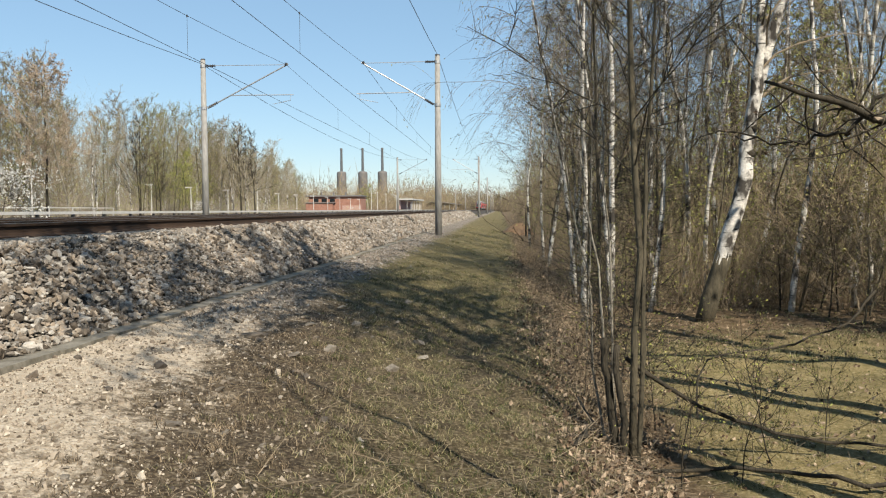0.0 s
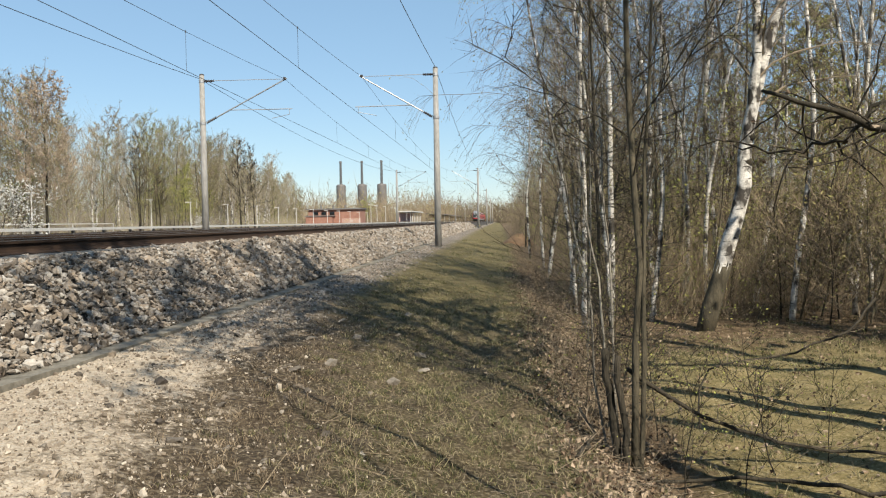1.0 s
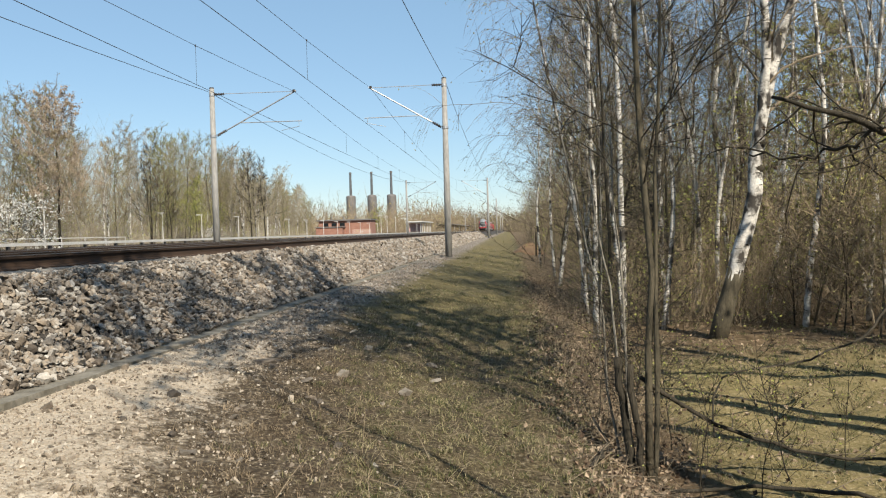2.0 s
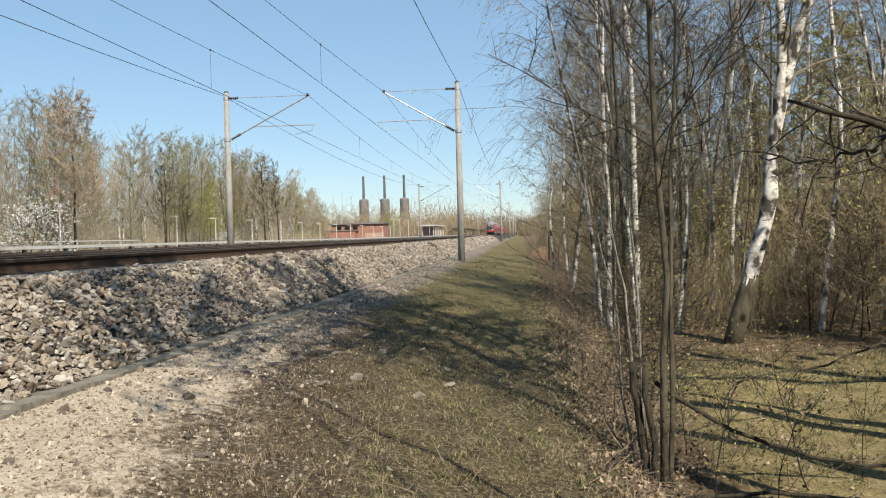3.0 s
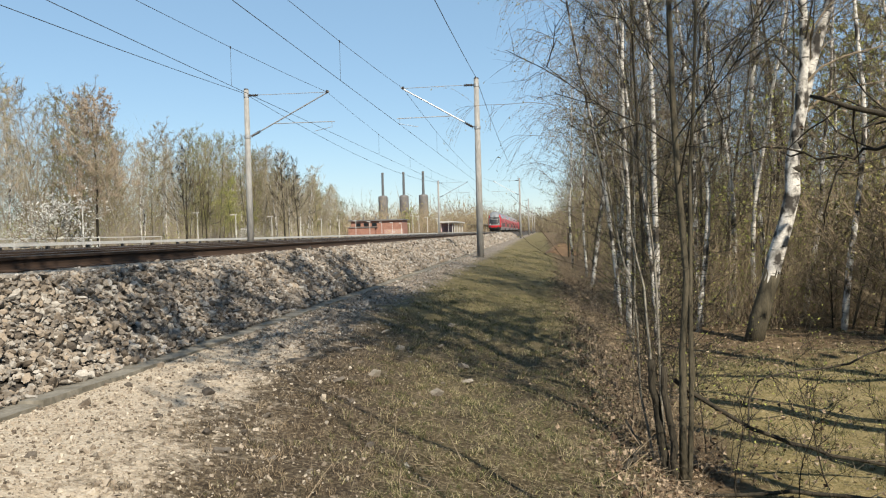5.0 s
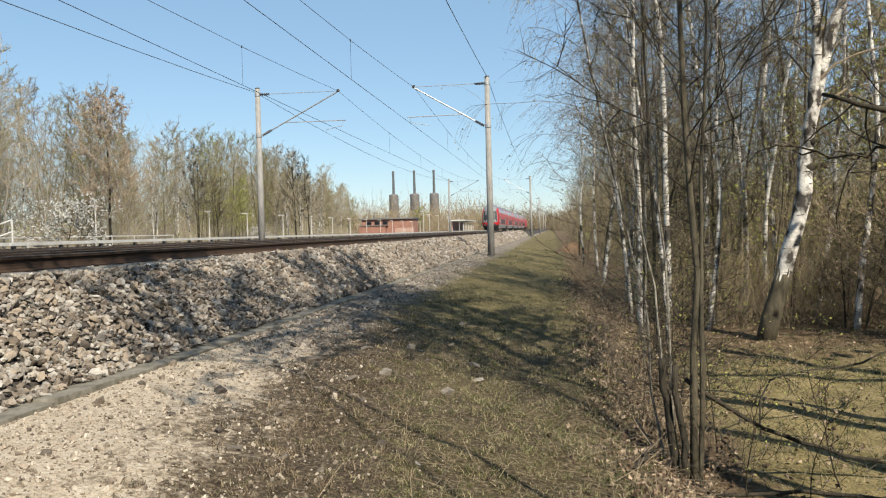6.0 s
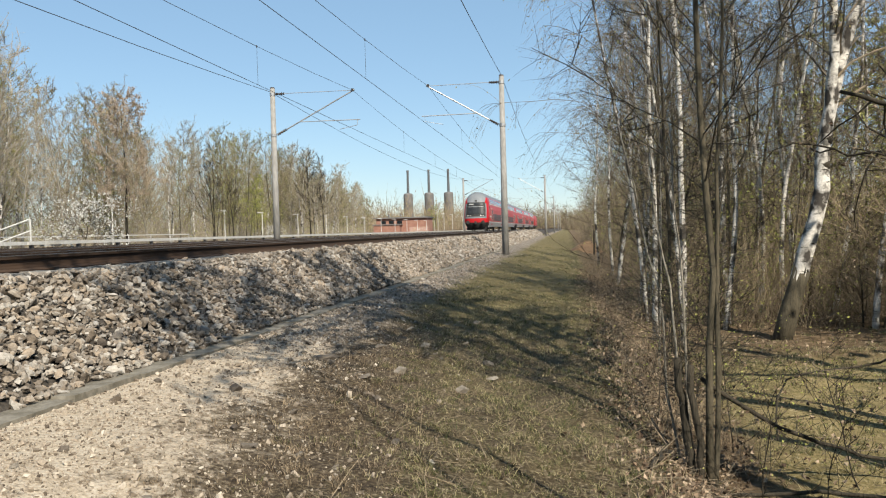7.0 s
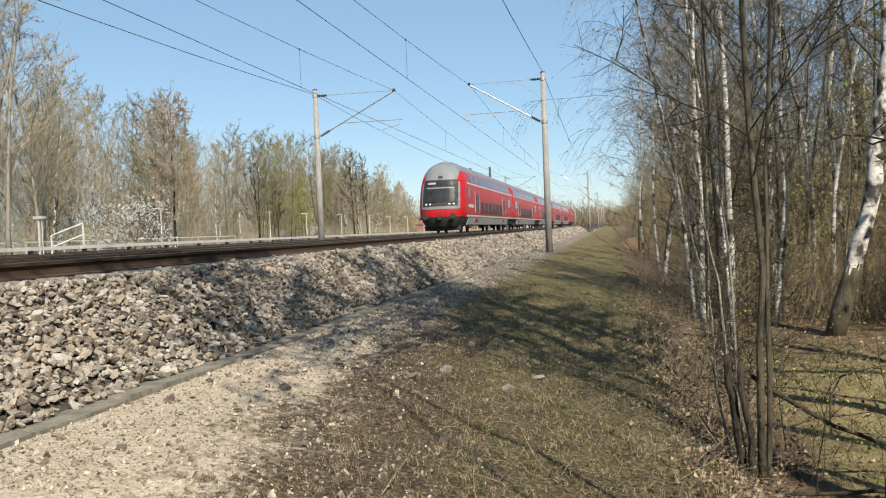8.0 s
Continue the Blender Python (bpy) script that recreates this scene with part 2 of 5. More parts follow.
# ---- mesh building ----
class Geo:
    """Collects vertices and faces of one mesh."""

    def __init__(self):
        self.v, self.f, self.n = [], [], 0

    def add(self, verts, faces):
        self.v.append(np.asarray(verts, float).reshape(-1, 3))
        self.f.extend([tuple(int(i) + self.n for i in q) for q in faces])
        self.n += len(self.v[-1])
        return self

    def add_many(self, verts, faces, count, size):
        """count copies laid one after the other, size vertices each, with the same faces."""
        self.v.append(np.asarray(verts, float).reshape(-1, 3))
        for k in range(count):
            o = self.n + k * size
            self.f.extend([tuple(i + o for i in q) for q in faces])
        self.n += count * size
        return self

    def box(self, c, s, turn=0.0, taper=1.0):
        x, y, z = (d / 2 for d in s)
        p = np.array([(-x, -y, -z), (x, -y, -z), (x, y, -z), (-x, y, -z), (-x * taper, -y * taper, z), (x * taper, -y * taper, z), (x * taper, y * taper, z), (-x * taper, y * taper, z)])
        a = radians(turn)
        p = p @ np.array([[math.cos(a), math.sin(a), 0], [-math.sin(a), math.cos(a), 0], [0, 0, 1]]) + np.array(c)
        return self.add(p, [(3, 2, 1, 0), (4, 5, 6, 7), (0, 1, 5, 4), (1, 2, 6, 5), (2, 3, 7, 6), (3, 0, 4, 7)])

    def tube(self, pts, radii, n=6):
        pts = np.asarray(pts, float)
        k = len(pts)
        radii = np.broadcast_to(np.asarray(radii, float), (k,))
        d = np.gradient(pts, axis=0)
        d /= np.linalg.norm(d, axis=1)[:, None] + 1e-9
        ref = np.array([1.0, 0, 0]) if abs(d[:, 0]).mean() < 0.7 else np.array([0, 1.0, 0])
        u = np.cross(d, ref)
        u /= np.linalg.norm(u, axis=1)[:, None] + 1e-9
        w = np.cross(d, u)
        a = np.arange(n) * 2 * math.pi / n
        ring = pts[:, None] + radii[:, None, None] * (u[:, None] * np.cos(a)[None, :, None] + w[:, None] * np.sin(a)[None, :, None])
        faces = [(i * n + j, i * n + (j + 1) % n, (i + 1) * n + (j + 1) % n, (i + 1) * n + j) for i in range(k - 1) for j in range(n)]
        faces += [tuple(reversed(range(n))), tuple(range((k - 1) * n, k * n))]
        return self.add(ring.reshape(-1, 3), faces)

    def sweep(self, profile, y0, y1, caps=True):
        """A closed profile of (x, z), drawn along y."""
        k = len(profile)
        p = [(x, y0, z) for x, z in profile] + [(x, y1, z) for x, z in profile]
        faces = [(i, (i + 1) % k, k + (i + 1) % k, k + i) for i in range(k)]
        if caps:
            faces += [tuple(reversed(range(k))), tuple(range(k, 2 * k))]
        return self.add(p, faces)

    def twigs(self, a, b, c, r):
        """Many thin bent twigs at once: from a by b to the tip c."""
        a, b, c = (np.asarray(q, float).reshape(-1, 3) for q in (a, b, c))
        k = len(a)
        if not k:
            return self
        r = np.broadcast_to(np.asarray(r, float), (k,))
        d = c - a
        d /= np.linalg.norm(d, axis=1)[:, None] + 1e-9
        ref = np.where(np.abs(d[:, 2:3]) > 0.8, np.array([[1.0, 0, 0]]), np.array([[0, 0, 1.0]]))
        u = np.cross(d, ref)
        u /= np.linalg.norm(u, axis=1)[:, None] + 1e-9
        w = np.cross(d, u)
        vs = []
        for base, s in ((a, 1.0), (b, 0.75)):
            for q in range(3):
                t = q * 2 * math.pi / 3
                vs.append(base + (r * s)[:, None] * (u * math.cos(t) + w * math.sin(t)))
        vs.append(c)
        return self.add_many(np.stack(vs, 1), [(0, 1, 4, 3), (1, 2, 5, 4), (2, 0, 3, 5), (3, 4, 6), (4, 5, 6), (5, 3, 6)], k, 7)

    def cones(self, a, c, r):
        """Many straight thin shoots at once, three-sided, from a to the tip c."""
        a, c = (np.asarray(q, float).reshape(-1, 3) for q in (a, c))
        k = len(a)
        r = np.broadcast_to(np.asarray(r, float), (k,))
        d = c - a
        d /= np.linalg.norm(d, axis=1)[:, None] + 1e-9
        ref = np.where(np.abs(d[:, 2:3]) > 0.8, np.array([[1.0, 0, 0]]), np.array([[0, 0, 1.0]]))
        u = np.cross(d, ref)
        u /= np.linalg.norm(u, axis=1)[:, None] + 1e-9
        w = np.cross(d, u)
        vs = [a + r[:, None] * (u * math.cos(q * 2.0944) + w * math.sin(q * 2.0944)) for q in range(3)] + [c]
        return self.add_many(np.stack(vs, 1), [(0, 1, 3), (1, 2, 3), (2, 0, 3)], k, 4)

    def flakes(self, p, size, rng, long=1.6):
        """Small leaves: bent four-sided blades, turned at random."""
        p = np.asarray(p, float).reshape(-1, 3)
        k = len(p)
        if not k:
            return self
        d = rng.normal(size=(k, 3))
        d /= np.linalg.norm(d, axis=1)[:, None]
        e = np.cross(d, rng.normal(size=(k, 3)))
        e /= np.linalg.norm(e, axis=1)[:, None] + 1e-9
        s = (size * rng.uniform(0.6, 1.4, k))[:, None]
        bend = np.cross(d, e) * s * 0.25
        vs = np.stack([p, p + d * s * long * 0.5 + e * s * 0.5 + bend, p + d * s * long, p + d * s * long * 0.5 - e * s * 0.5 + bend], 1)
        return self.add_many(vs, [(0, 1, 2), (0, 2, 3)], k, 4)

    def mesh(self, name, mat, smooth=False):
        me = bpy.data.meshes.new(name)
        me.from_pydata(np.concatenate(self.v), [], self.f)
        if smooth:
            me.polygons.foreach_set("use_smooth", [True] * len(me.polygons))
        me.materials.append(mat)
        me.update()
        return me


def part(name, geo, mat, parent, label="", smooth=False):
    ob = new(name, geo if isinstance(geo, bpy.types.Mesh) else geo.mesh(name, mat, smooth))
    ob.parent = parent
    return tagged(ob, label)


def thing(name, label, category, m=None, group="", kind=""):
    ob = new(name)
    ob.matrix_basis = m or Matrix.Identity(4)
    ob.empty_display_size = 0.2
    return tagged(ob, label, category, group, kind)


def smooth_step(a, b, x):
    t = np.clip((x - a) / (b - a), 0, 1)
    return t * t * (3 - 2 * t)


PROFILE_X = [-2500, -60, -13.6, -12.5, -10, -3.9, -2.8, -1.5, 0.0, 0.5, 1.0, 1.35, 2.0, 5.0, 60, 2500]
PROFILE_Z = [1.0, 1.0, 0.95, 0.5, 0.45, 0.5, 0.41, 0.23, 0.0, -0.06, -0.32, -0.46, -0.42, -0.38, -0.2, 1.0]


def ground_z(x, y):
    x, y = np.asarray(x, float), np.asarray(y, float)
    z = np.interp(x, PROFILE_X, PROFILE_Z)
    ditch = smooth_step(0.3, 1.0, x) * smooth_step(30, 70, y)
    z = z + ditch * 0.3 + 0.15 * smooth_step(40, 110, y) * (x > -3.8)
    bumps = 0.035 * np.sin(x * 2.3 + y * 0.9) * np.sin(y * 1.7 - x) + 0.02 * np.sin(x * 5.1 + 1) * np.sin(y * 4.3 + x * 2)
    return z + bumps * smooth_step(-3.6, -2.4, x) * (np.abs(x) < 80)


def on_ground(x, y):
    return float(ground_z(x, y))


# ---- the large structure ----
def build_ground():
    xs = np.unique(np.concatenate([np.linspace(-2500, -60, 8), np.linspace(-60, -13.6, 12), [-13.6, -12.5, -10, -6], np.arange(-3.9, 8, 0.12), np.linspace(8, 60, 25), np.linspace(60, 2500, 8)]))
    ys = np.unique(np.concatenate([[-600, -200, -60, -25], np.arange(-10, 3, 1.0), np.arange(3, 30, 0.15), np.linspace(30, 130, 90), [200, 320, 600, 1200, 2500, 4500]]))
    gx, gy = np.meshgrid(xs, ys)
    p = np.stack([gx, gy, ground_z(gx, gy)], -1).reshape(-1, 3)
    nx = len(xs)
    g = Geo().add(p, [(j * nx + i, j * nx + i + 1, (j + 1) * nx + i + 1, (j + 1) * nx + i) for j in range(len(ys) - 1) for i in range(nx - 1)])
    tagged(new("ground", g.mesh("ground", GROUND, True)), "sandy verge with dry grass and leaf litter beside the line", "ground", kind="structure")


build_ground()
RAIL_Z, NEAR_TRACK, FAR_TRACK = 1.52, -6.61, -10.43
BED_Z = 1.31
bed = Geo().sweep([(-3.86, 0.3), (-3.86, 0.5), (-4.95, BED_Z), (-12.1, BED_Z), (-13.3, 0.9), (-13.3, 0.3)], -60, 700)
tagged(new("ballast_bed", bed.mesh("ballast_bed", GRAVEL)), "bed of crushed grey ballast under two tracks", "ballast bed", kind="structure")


def rail_profile(x):
    half = [(0.075, 0.0), (0.075, 0.012), (0.018, 0.03), (0.009, 0.06), (0.009, 0.12), (0.034, 0.135), (0.036, 0.165)]
    base = RAIL_Z - 0.172
    return [(x + a, base + b) for a, b in half] + [(x - a, base + b) for a, b in reversed(half)]


def build_tracks():
    sleeper = Geo().box((0, 0, 0), (2.6, 0.26, 0.2), taper=0.94).mesh("sleeper", CONCRETE)
    for cx, name in ((NEAR_TRACK, "near"), (FAR_TRACK, "far")):
        t = thing("railway_track", "railway track with rusty rails on concrete sleepers in ballast", "railway track", kind="structure")
        for s in (-0.75, 0.75):
            r = part("rail", Geo().sweep(rail_profile(cx + s), -60, 700), RUST, t, "rusty steel rail with a polished head")
            part("rail_head", Geo().box((cx + s, 320, RAIL_Z - 0.003), (0.06, 760, 0.008)), RAIL_HEAD, r, "polished running surface")
        for k in range(130):
            ob = new("sleeper", sleeper)
            ob.parent = t
            ob.location = (cx, -2 + k * 0.63, RAIL_Z - 0.172 - 0.1)


build_tracks()
kerb = thing("cable_duct", "grey concrete cable duct along the foot of the ballast", "cable duct", kind="structure")
slab = Geo().box((0, 0, 0), (0.34, 0.985, 0.08), taper=0.97).mesh("slab", DUCT)
rk = random.Random(4)
for k in range(120):
    ob = new("slab", slab)
    ob.parent = kerb
    ob.matrix_basis = pose(-3.77 + rk.uniform(-0.012, 0.012), -3 + k, 0.466 + rk.uniform(-0.014, 0.012), rk.uniform(-0.7, 0.7), rk.uniform(-3, 4), rk.uniform(-1.0, 1.0))


# ---- overhead line ----
MAST_Y = [-37, 40, 117, 194, 271, 348]
MESSENGER_Z, CONTACT_Z, TOP_Z = 8.8, 6.87, 9.1


def catenary_mast(x, y, track):
    """A tapered concrete mast whose arm reaches over its track."""
    base = on_ground(x, y) - 0.3
    t = thing("catenary_mast", "round concrete catenary mast with a steel cantilever arm beside the track", "catenary mast", pose(x, y, 0), "catenary masts along the line")
    part("pole", Geo().tube([(0, 0, base), (0, 0, base + 3), (0, 0, TOP_Z)], [0.17, 0.155, 0.12], 14), MAST, t, "grey spun concrete pole", True)
    r = track - x
    s = 1 if r > 0 else -1
    part("cap", Geo().tube([(0, 0, TOP_Z), (0, 0, TOP_Z + 0.06)], [0.13, 0.1], 12), DARK_STEEL, t)
    part("collar", Geo().tube([(0, 0, 6.66), (0, 0, 6.8)], 0.16, 12), STEEL, t)
    part("collar", Geo().tube([(0, 0, 8.72), (0, 0, 8.86)], 0.14, 12), STEEL, t)
    part("tie_rod", Geo().tube([(s * 0.6, 0, 8.82), (r, 0, MESSENGER_Z)], 0.016, 6), STEEL, t)
    part("insulator", Geo().tube([(s * (0.12 + 0.06 * k), 0, 8.81) for k in range(9)], [0.03 if k % 2 else 0.075 for k in range(9)], 10), DARK_STEEL, t, "ribbed brown insulator")
    foot, tip = np.array((s * 0.13, 0, 6.72)), np.array((r + s * 0.1, 0, MESSENGER_Z + 0.03))
    d = tip - foot
    part("cantilever_tube", Geo().tube([foot + d * 0.14, tip], 0.035, 8), STEEL, t)
    part("insulator", Geo().tube([foot + d * (0.02 + 0.014 * k) for k in range(9)], [0.035 if k % 2 else 0.08 for k in range(9)], 10), DARK_STEEL, t, "ribbed brown insulator")
    mid = foot + d * 0.3
    arm = part("registration_arm", Geo().tube([mid, (r + s * 0.35, 0, mid[2] - 0.02)], 0.022, 8), STEEL, t)
    part("steady_arm", Geo().tube([(r + s * 0.2, 0, mid[2] - 0.02), (r + s * 0.2, 0, CONTACT_Z + 0.2), (r - s * 0.7, 0, CONTACT_Z + 0.02)], 0.014, 6), STEEL, arm)
    part("messenger_clamp", Geo().box((r, 0, MESSENGER_Z + 0.02), (0.1, 0.18, 0.12)), DARK_STEEL, t)
    return t


for y in MAST_Y:
    catenary_mast(-3.0, y, NEAR_TRACK)
    catenary_mast(-14.6, y, FAR_TRACK)


def sagging(x, z, sag, thick, name, label):
    t = thing(name, label, "overhead wire", group="overhead wires")
    for a, b in zip(MAST_Y[:-1], MAST_Y[1:]):
        u = np.linspace(0, 1, 13)
        part("span", Geo().tube(np.stack([np.full(13, x), a + (b - a) * u, z - sag * 4 * u * (1 - u)], 1), thick, 5), WIRE, t)
    return t


def overhead_line(track):
    t = sagging(track, MESSENGER_Z, 1.1, 0.009, "catenary_wire", "thin messenger wire with droppers and contact wire over the track")
    part("contact_wire", Geo().tube([(track, -37, CONTACT_Z), (track, 348, CONTACT_Z)], 0.01, 5), WIRE, t)
    for a, b in zip(MAST_Y[:3], MAST_Y[1:4]):
        for k in range(1, 6):
            u = k / 6
            part("dropper", Geo().tube([(track, a + (b - a) * u, CONTACT_Z), (track, a + (b - a) * u, MESSENGER_Z - 1.1 * 4 * u * (1 - u))], 0.006, 4), WIRE, t)
            part("dropper_clamp", Geo().box((track, a + (b - a) * u, MESSENGER_Z - 1.1 * 4 * u * (1 - u)), (0.03, 0.06, 0.07)), DARK_STEEL, t)


overhead_line(NEAR_TRACK)
overhead_line(FAR_TRACK)
sagging(-3.0, TOP_Z + 0.05, 0.9, 0.013, "feeder_wire", "thin feeder wire strung from mast top to mast top")
sagging(-14.75, TOP_Z - 0.15, 0.9, 0.013, "feeder_wire", "thin feeder wire strung from mast top to mast top")

# ---- the train ----
NOSE_Z = [0.42, 0.75, 1.05, 1.4, 1.75, 2.2, 2.7, 3.2, 3.55, 3.9, 4.2, 4.42, 4.56, 4.63]
NOSE_Y = [0.3, 0.1, 0.0, 0.0, 0.06, 0.2, 0.38, 0.58, 0.74, 0.96, 1.25, 1.6, 2.0, 2.4]
NOSE_W = [1.1, 1.28, 1.36, 1.38, 1.39, 1.39, 1.38, 1.33, 1.25, 1.12, 0.95, 0.72, 0.45, 0.06]


def nose_point(z, u, off=0.0):
    y, w = np.interp(z, NOSE_Z, NOSE_Y), np.interp(z, NOSE_Z, NOSE_W)
    return (w * u * (1 + off * 0.3), y + 0.55 * abs(u) ** 3.0 - off, z)


def nose_shell(z0, z1, u0, u1, off=0.0, back=None, rows=8, cols=14):
    """A piece of the rounded front between two heights; back: where its sides run on to."""
    zs, us = np.linspace(z0, z1, rows), np.linspace(u0, u1, cols)
    grid = []
    for z in zs:
        row = [nose_point(z, u, off) for u in us]
        if back is not None:
            w = float(np.interp(z, NOSE_Z, NOSE_W))
            row = [(-w, back, z)] + row + [(w, back, z)]
        grid.append(row)
    c = len(grid[0])
    g = Geo().add([p for r in grid for p in r], [(j * c + i, j * c + i + 1, (j + 1) * c + i + 1, (j + 1) * c + i) for j in range(rows - 1) for i in range(c - 1)])
    return g


def nose_corner(z0, z1, e, back, rows=8, cols=8):
    """One upper corner of the front, from the mask's edge round to the flank."""
    grid = []
    for z in np.linspace(z0, z1, rows):
        lift = 0.25 * (z - z0) / (z1 - z0)
        row = [nose_point(z, e * u, 0.012) for u in np.linspace(0.74 + lift, 1, cols)]
        w = float(np.interp(z, NOSE_Z, NOSE_W)) + 0.01
        grid.append(row + [(e * w, back, z)])
    c = cols + 1
    return Geo().add([p for r in grid for p in r], [(j * c + i, j * c + i + 1, (j + 1) * c + i + 1, (j + 1) * c + i) for j in range(rows - 1) for i in range(c - 1)])


def wheelset(parent, y):
    bogie = part("bogie", Geo().box((0, y, 0.62), (2.3, 3.4, 0.28)).box((1.05, y, 0.5), (0.18, 3.2, 0.24)).box((-1.05, y, 0.5), (0.18, 3.2, 0.24)).box((1.1, y, 0.45), (0.22, 0.5, 0.4)).box((-1.1, y, 0.45), (0.22, 0.5, 0.4)), SKIRT, parent, "black steel bogie frame")
    for dy in (-1.25, 1.25):
        for s in (-0.75, 0.75):
            part("wheel", Geo().tube([(s - 0.07, y + dy, 0.46), (s - 0.06, y + dy, 0.46), (s + 0.06, y + dy, 0.46), (s + 0.07, y + dy, 0.46)], [0.3, 0.46, 0.46, 0.3], 20), SKIRT, bogie)


def side_panel(name, y0, y1, z0, z1, mat, parent, label="", proud=0.012):
    """A flush plate on each flank, following the tumblehome above the shoulder."""
    for s in (1, -1):
        zs = np.linspace(z0, z1, 4)
        w = np.interp(zs, ROOF_ZS, ROOF_WS)
        pts = [(s * (a + proud), y, z) for z, a in zip(zs, w) for y in (y0, y1)] + [(s * (a - 0.03), y, z) for z, a in zip(zs, w) for y in (y0, y1)]
        f = [(2 * k, 2 * k + 1, 2 * k + 3, 2 * k + 2) for k in range(3)] + [(0, 8, 9, 1), (6, 7, 15, 14), (0, 2, 10, 8), (2, 4, 12, 10), (4, 6, 14, 12), (1, 9, 11, 3), (3, 11, 13, 5), (5, 13, 15, 7)]
        part(name, Geo().add(pts, f), mat, parent, label)


ROOF_ZS = [0.5, 1.05, 1.5, 2.6, 3.2, 3.55, 3.9, 4.2, 4.42, 4.56, 4.63]
ROOF_WS = [1.2, 1.36, 1.39, 1.39, 1.33, 1.25, 1.12, 0.95, 0.72, 0.45, 0.06]


def profile(z0, z1):
    zs = [z0] + [z for z in ROOF_ZS if z0 < z < z1] + [z1]
    ws = np.interp(zs, ROOF_ZS, ROOF_WS)
    return [(float(w), z) for w, z in zip(ws, zs)] + [(-float(w), z) for w, z in reversed(list(zip(ws, zs)))]


def coach(label, cab):
    """A double-deck coach; its front stands at y = 0 and it runs back along y."""
    t = thing("train_coach", label, "train coach", group="coaches of the train")
    start, end = (2.4, 27.0) if cab else (0.25, 26.6)
    part("lower_body", Geo().sweep(profile(0.5, 1.02), start + (0.4 if cab else 3.6), end - 3.6), GREY_BAND, t, "light grey lower side")
    part("body", Geo().sweep(profile(1.02, 3.95), start, end), RED, t, "glossy red coach body")
    part("roof", Geo().sweep(profile(3.95, 4.63), start, end), ROOF_GREY, t, "grey curved roof")
    side_panel("stripe", start + 0.3, end - 0.2, 3.14, 3.24, WHITE, t, "thin white stripe", 0.02)
    side_panel("sill_band", start - (0.2 if cab else 0), end, 1.0, 1.12, WHITE, t, "white band along the sill", 0.014)
    # doors, lower and upper windows
    doors = (6.2, 20.6) if cab else (5.4, 20.4)
    for y in doors:
        side_panel("door", y - 0.75, y + 0.75, 0.72, 2.75, RED, t, "red double door", 0.02)
        for dy in (-0.42, 0.42):
            side_panel("door_window", y + dy - 0.25, y + dy + 0.25, 1.45, 2.5, DULL_GLASS, t, "", 0.026)
        for dy in (-0.83, 0.83):
            side_panel("door_frame", y + dy - 0.07, y + dy + 0.07, 0.72, 2.8, GREY_BAND, t, "pale grey door post", 0.024)
    for k in range(6):
        y = doors[0] + 2.3 + k * 2.0
        side_panel("window", y - 0.8, y + 0.8, 1.25, 2.1, DULL_GLASS, t, "dark tinted window")
    for k in range(11):
        y = (5.0 if cab else 2.6) + k * 1.95
        side_panel("upper_window", y - 0.82, y + 0.82, 3.3, 3.86, GLASS, t, "dark upper-deck window")
    for y in ((5.6, 22.0) if cab else (3.0, 23.4)):
        if y < 4 or y > 20:
            side_panel("window", y - 1.0 if not cab else y + 1.6, y + 0.6 if not cab else y + 3.0, 2.0, 2.7, GLASS, t, "dark tinted window")
    for y in ((4.2, 23.2) if cab else (3.2, 23.2)):
        wheelset(t, y)
    part("underframe", Geo().box((0, (start + end) / 2, 0.72), (2.2, end - start - 0.4, 0.4)), SKIRT, t)
    if not cab:
        part("gangway", Geo().box((0, 0.0, 2.2), (1.6, 0.55, 2.6)), SKIRT, t, "black rubber gangway")
        return t
    part("nose", nose_shell(1.0, 3.3, -1, 1, 0, 2.42, 12), RED, t, "rounded red driving cab front", True)
    part("nose_roof", nose_shell(3.3, 4.63, -1, 1, 0, 2.42, 10), ROOF_GREY, t, "grey rounded cab roof", True)
    for e in (-1, 1):
        part("corner_panel", nose_corner(3.28, 3.95, e, 2.44), RED, t, "red corner panel sweeping up beside the cab roof", True)
    part("nose_frame", nose_shell(1.5, 3.2, -0.88, 0.88, 0.02), ROOF_GREY, t, "pale grey surround of the windscreen", True)
    part("nose_mask", nose_shell(1.7, 3.36, -0.8, 0.8, 0.04), SKIRT, t, "black windscreen mask", True)
    part("windscreen", nose_shell(1.95, 2.8, -0.66, 0.66, 0.065), DULL_GLASS, t, "slanted dark windscreen", True)
    part("sun_blind", nose_shell(2.8, 2.88, -0.64, 0.64, 0.07), ROOF_GREY, t, "grey blind above the windscreen")
    sign = part("destination_display", nose_shell(3.0, 3.3, -0.7, 0.7, 0.065), DULL_GLASS, t, "dark destination display")
    part("text_bar", nose_shell(3.08, 3.2, -0.6, -0.2, 0.08), GREY_BAND, sign, "pale unreadable lettering")
    for e in (-0.25, 0.3):
        part("wiper", Geo().tube([nose_point(1.98, e, 0.09), nose_point(2.3, e + 0.1, 0.09), nose_point(2.6, e + 0.12, 0.09)], 0.012, 6), SKIRT, t, "black wiper arm")
    part("horn_vent", nose_shell(3.45, 3.62, -0.12, 0.1, 0.02), SKIRT, t)
    for u in (-0.52, 0.52):
        for du in (-0.09, 0.09):
            x, y, z = nose_point(1.82, u + du, 0.06)
            part("headlight", Geo().tube([(x, y - 0.03, z), (x, y + 0.1, z)], 0.045, 14), HEADLIGHT, t, "round white headlight")
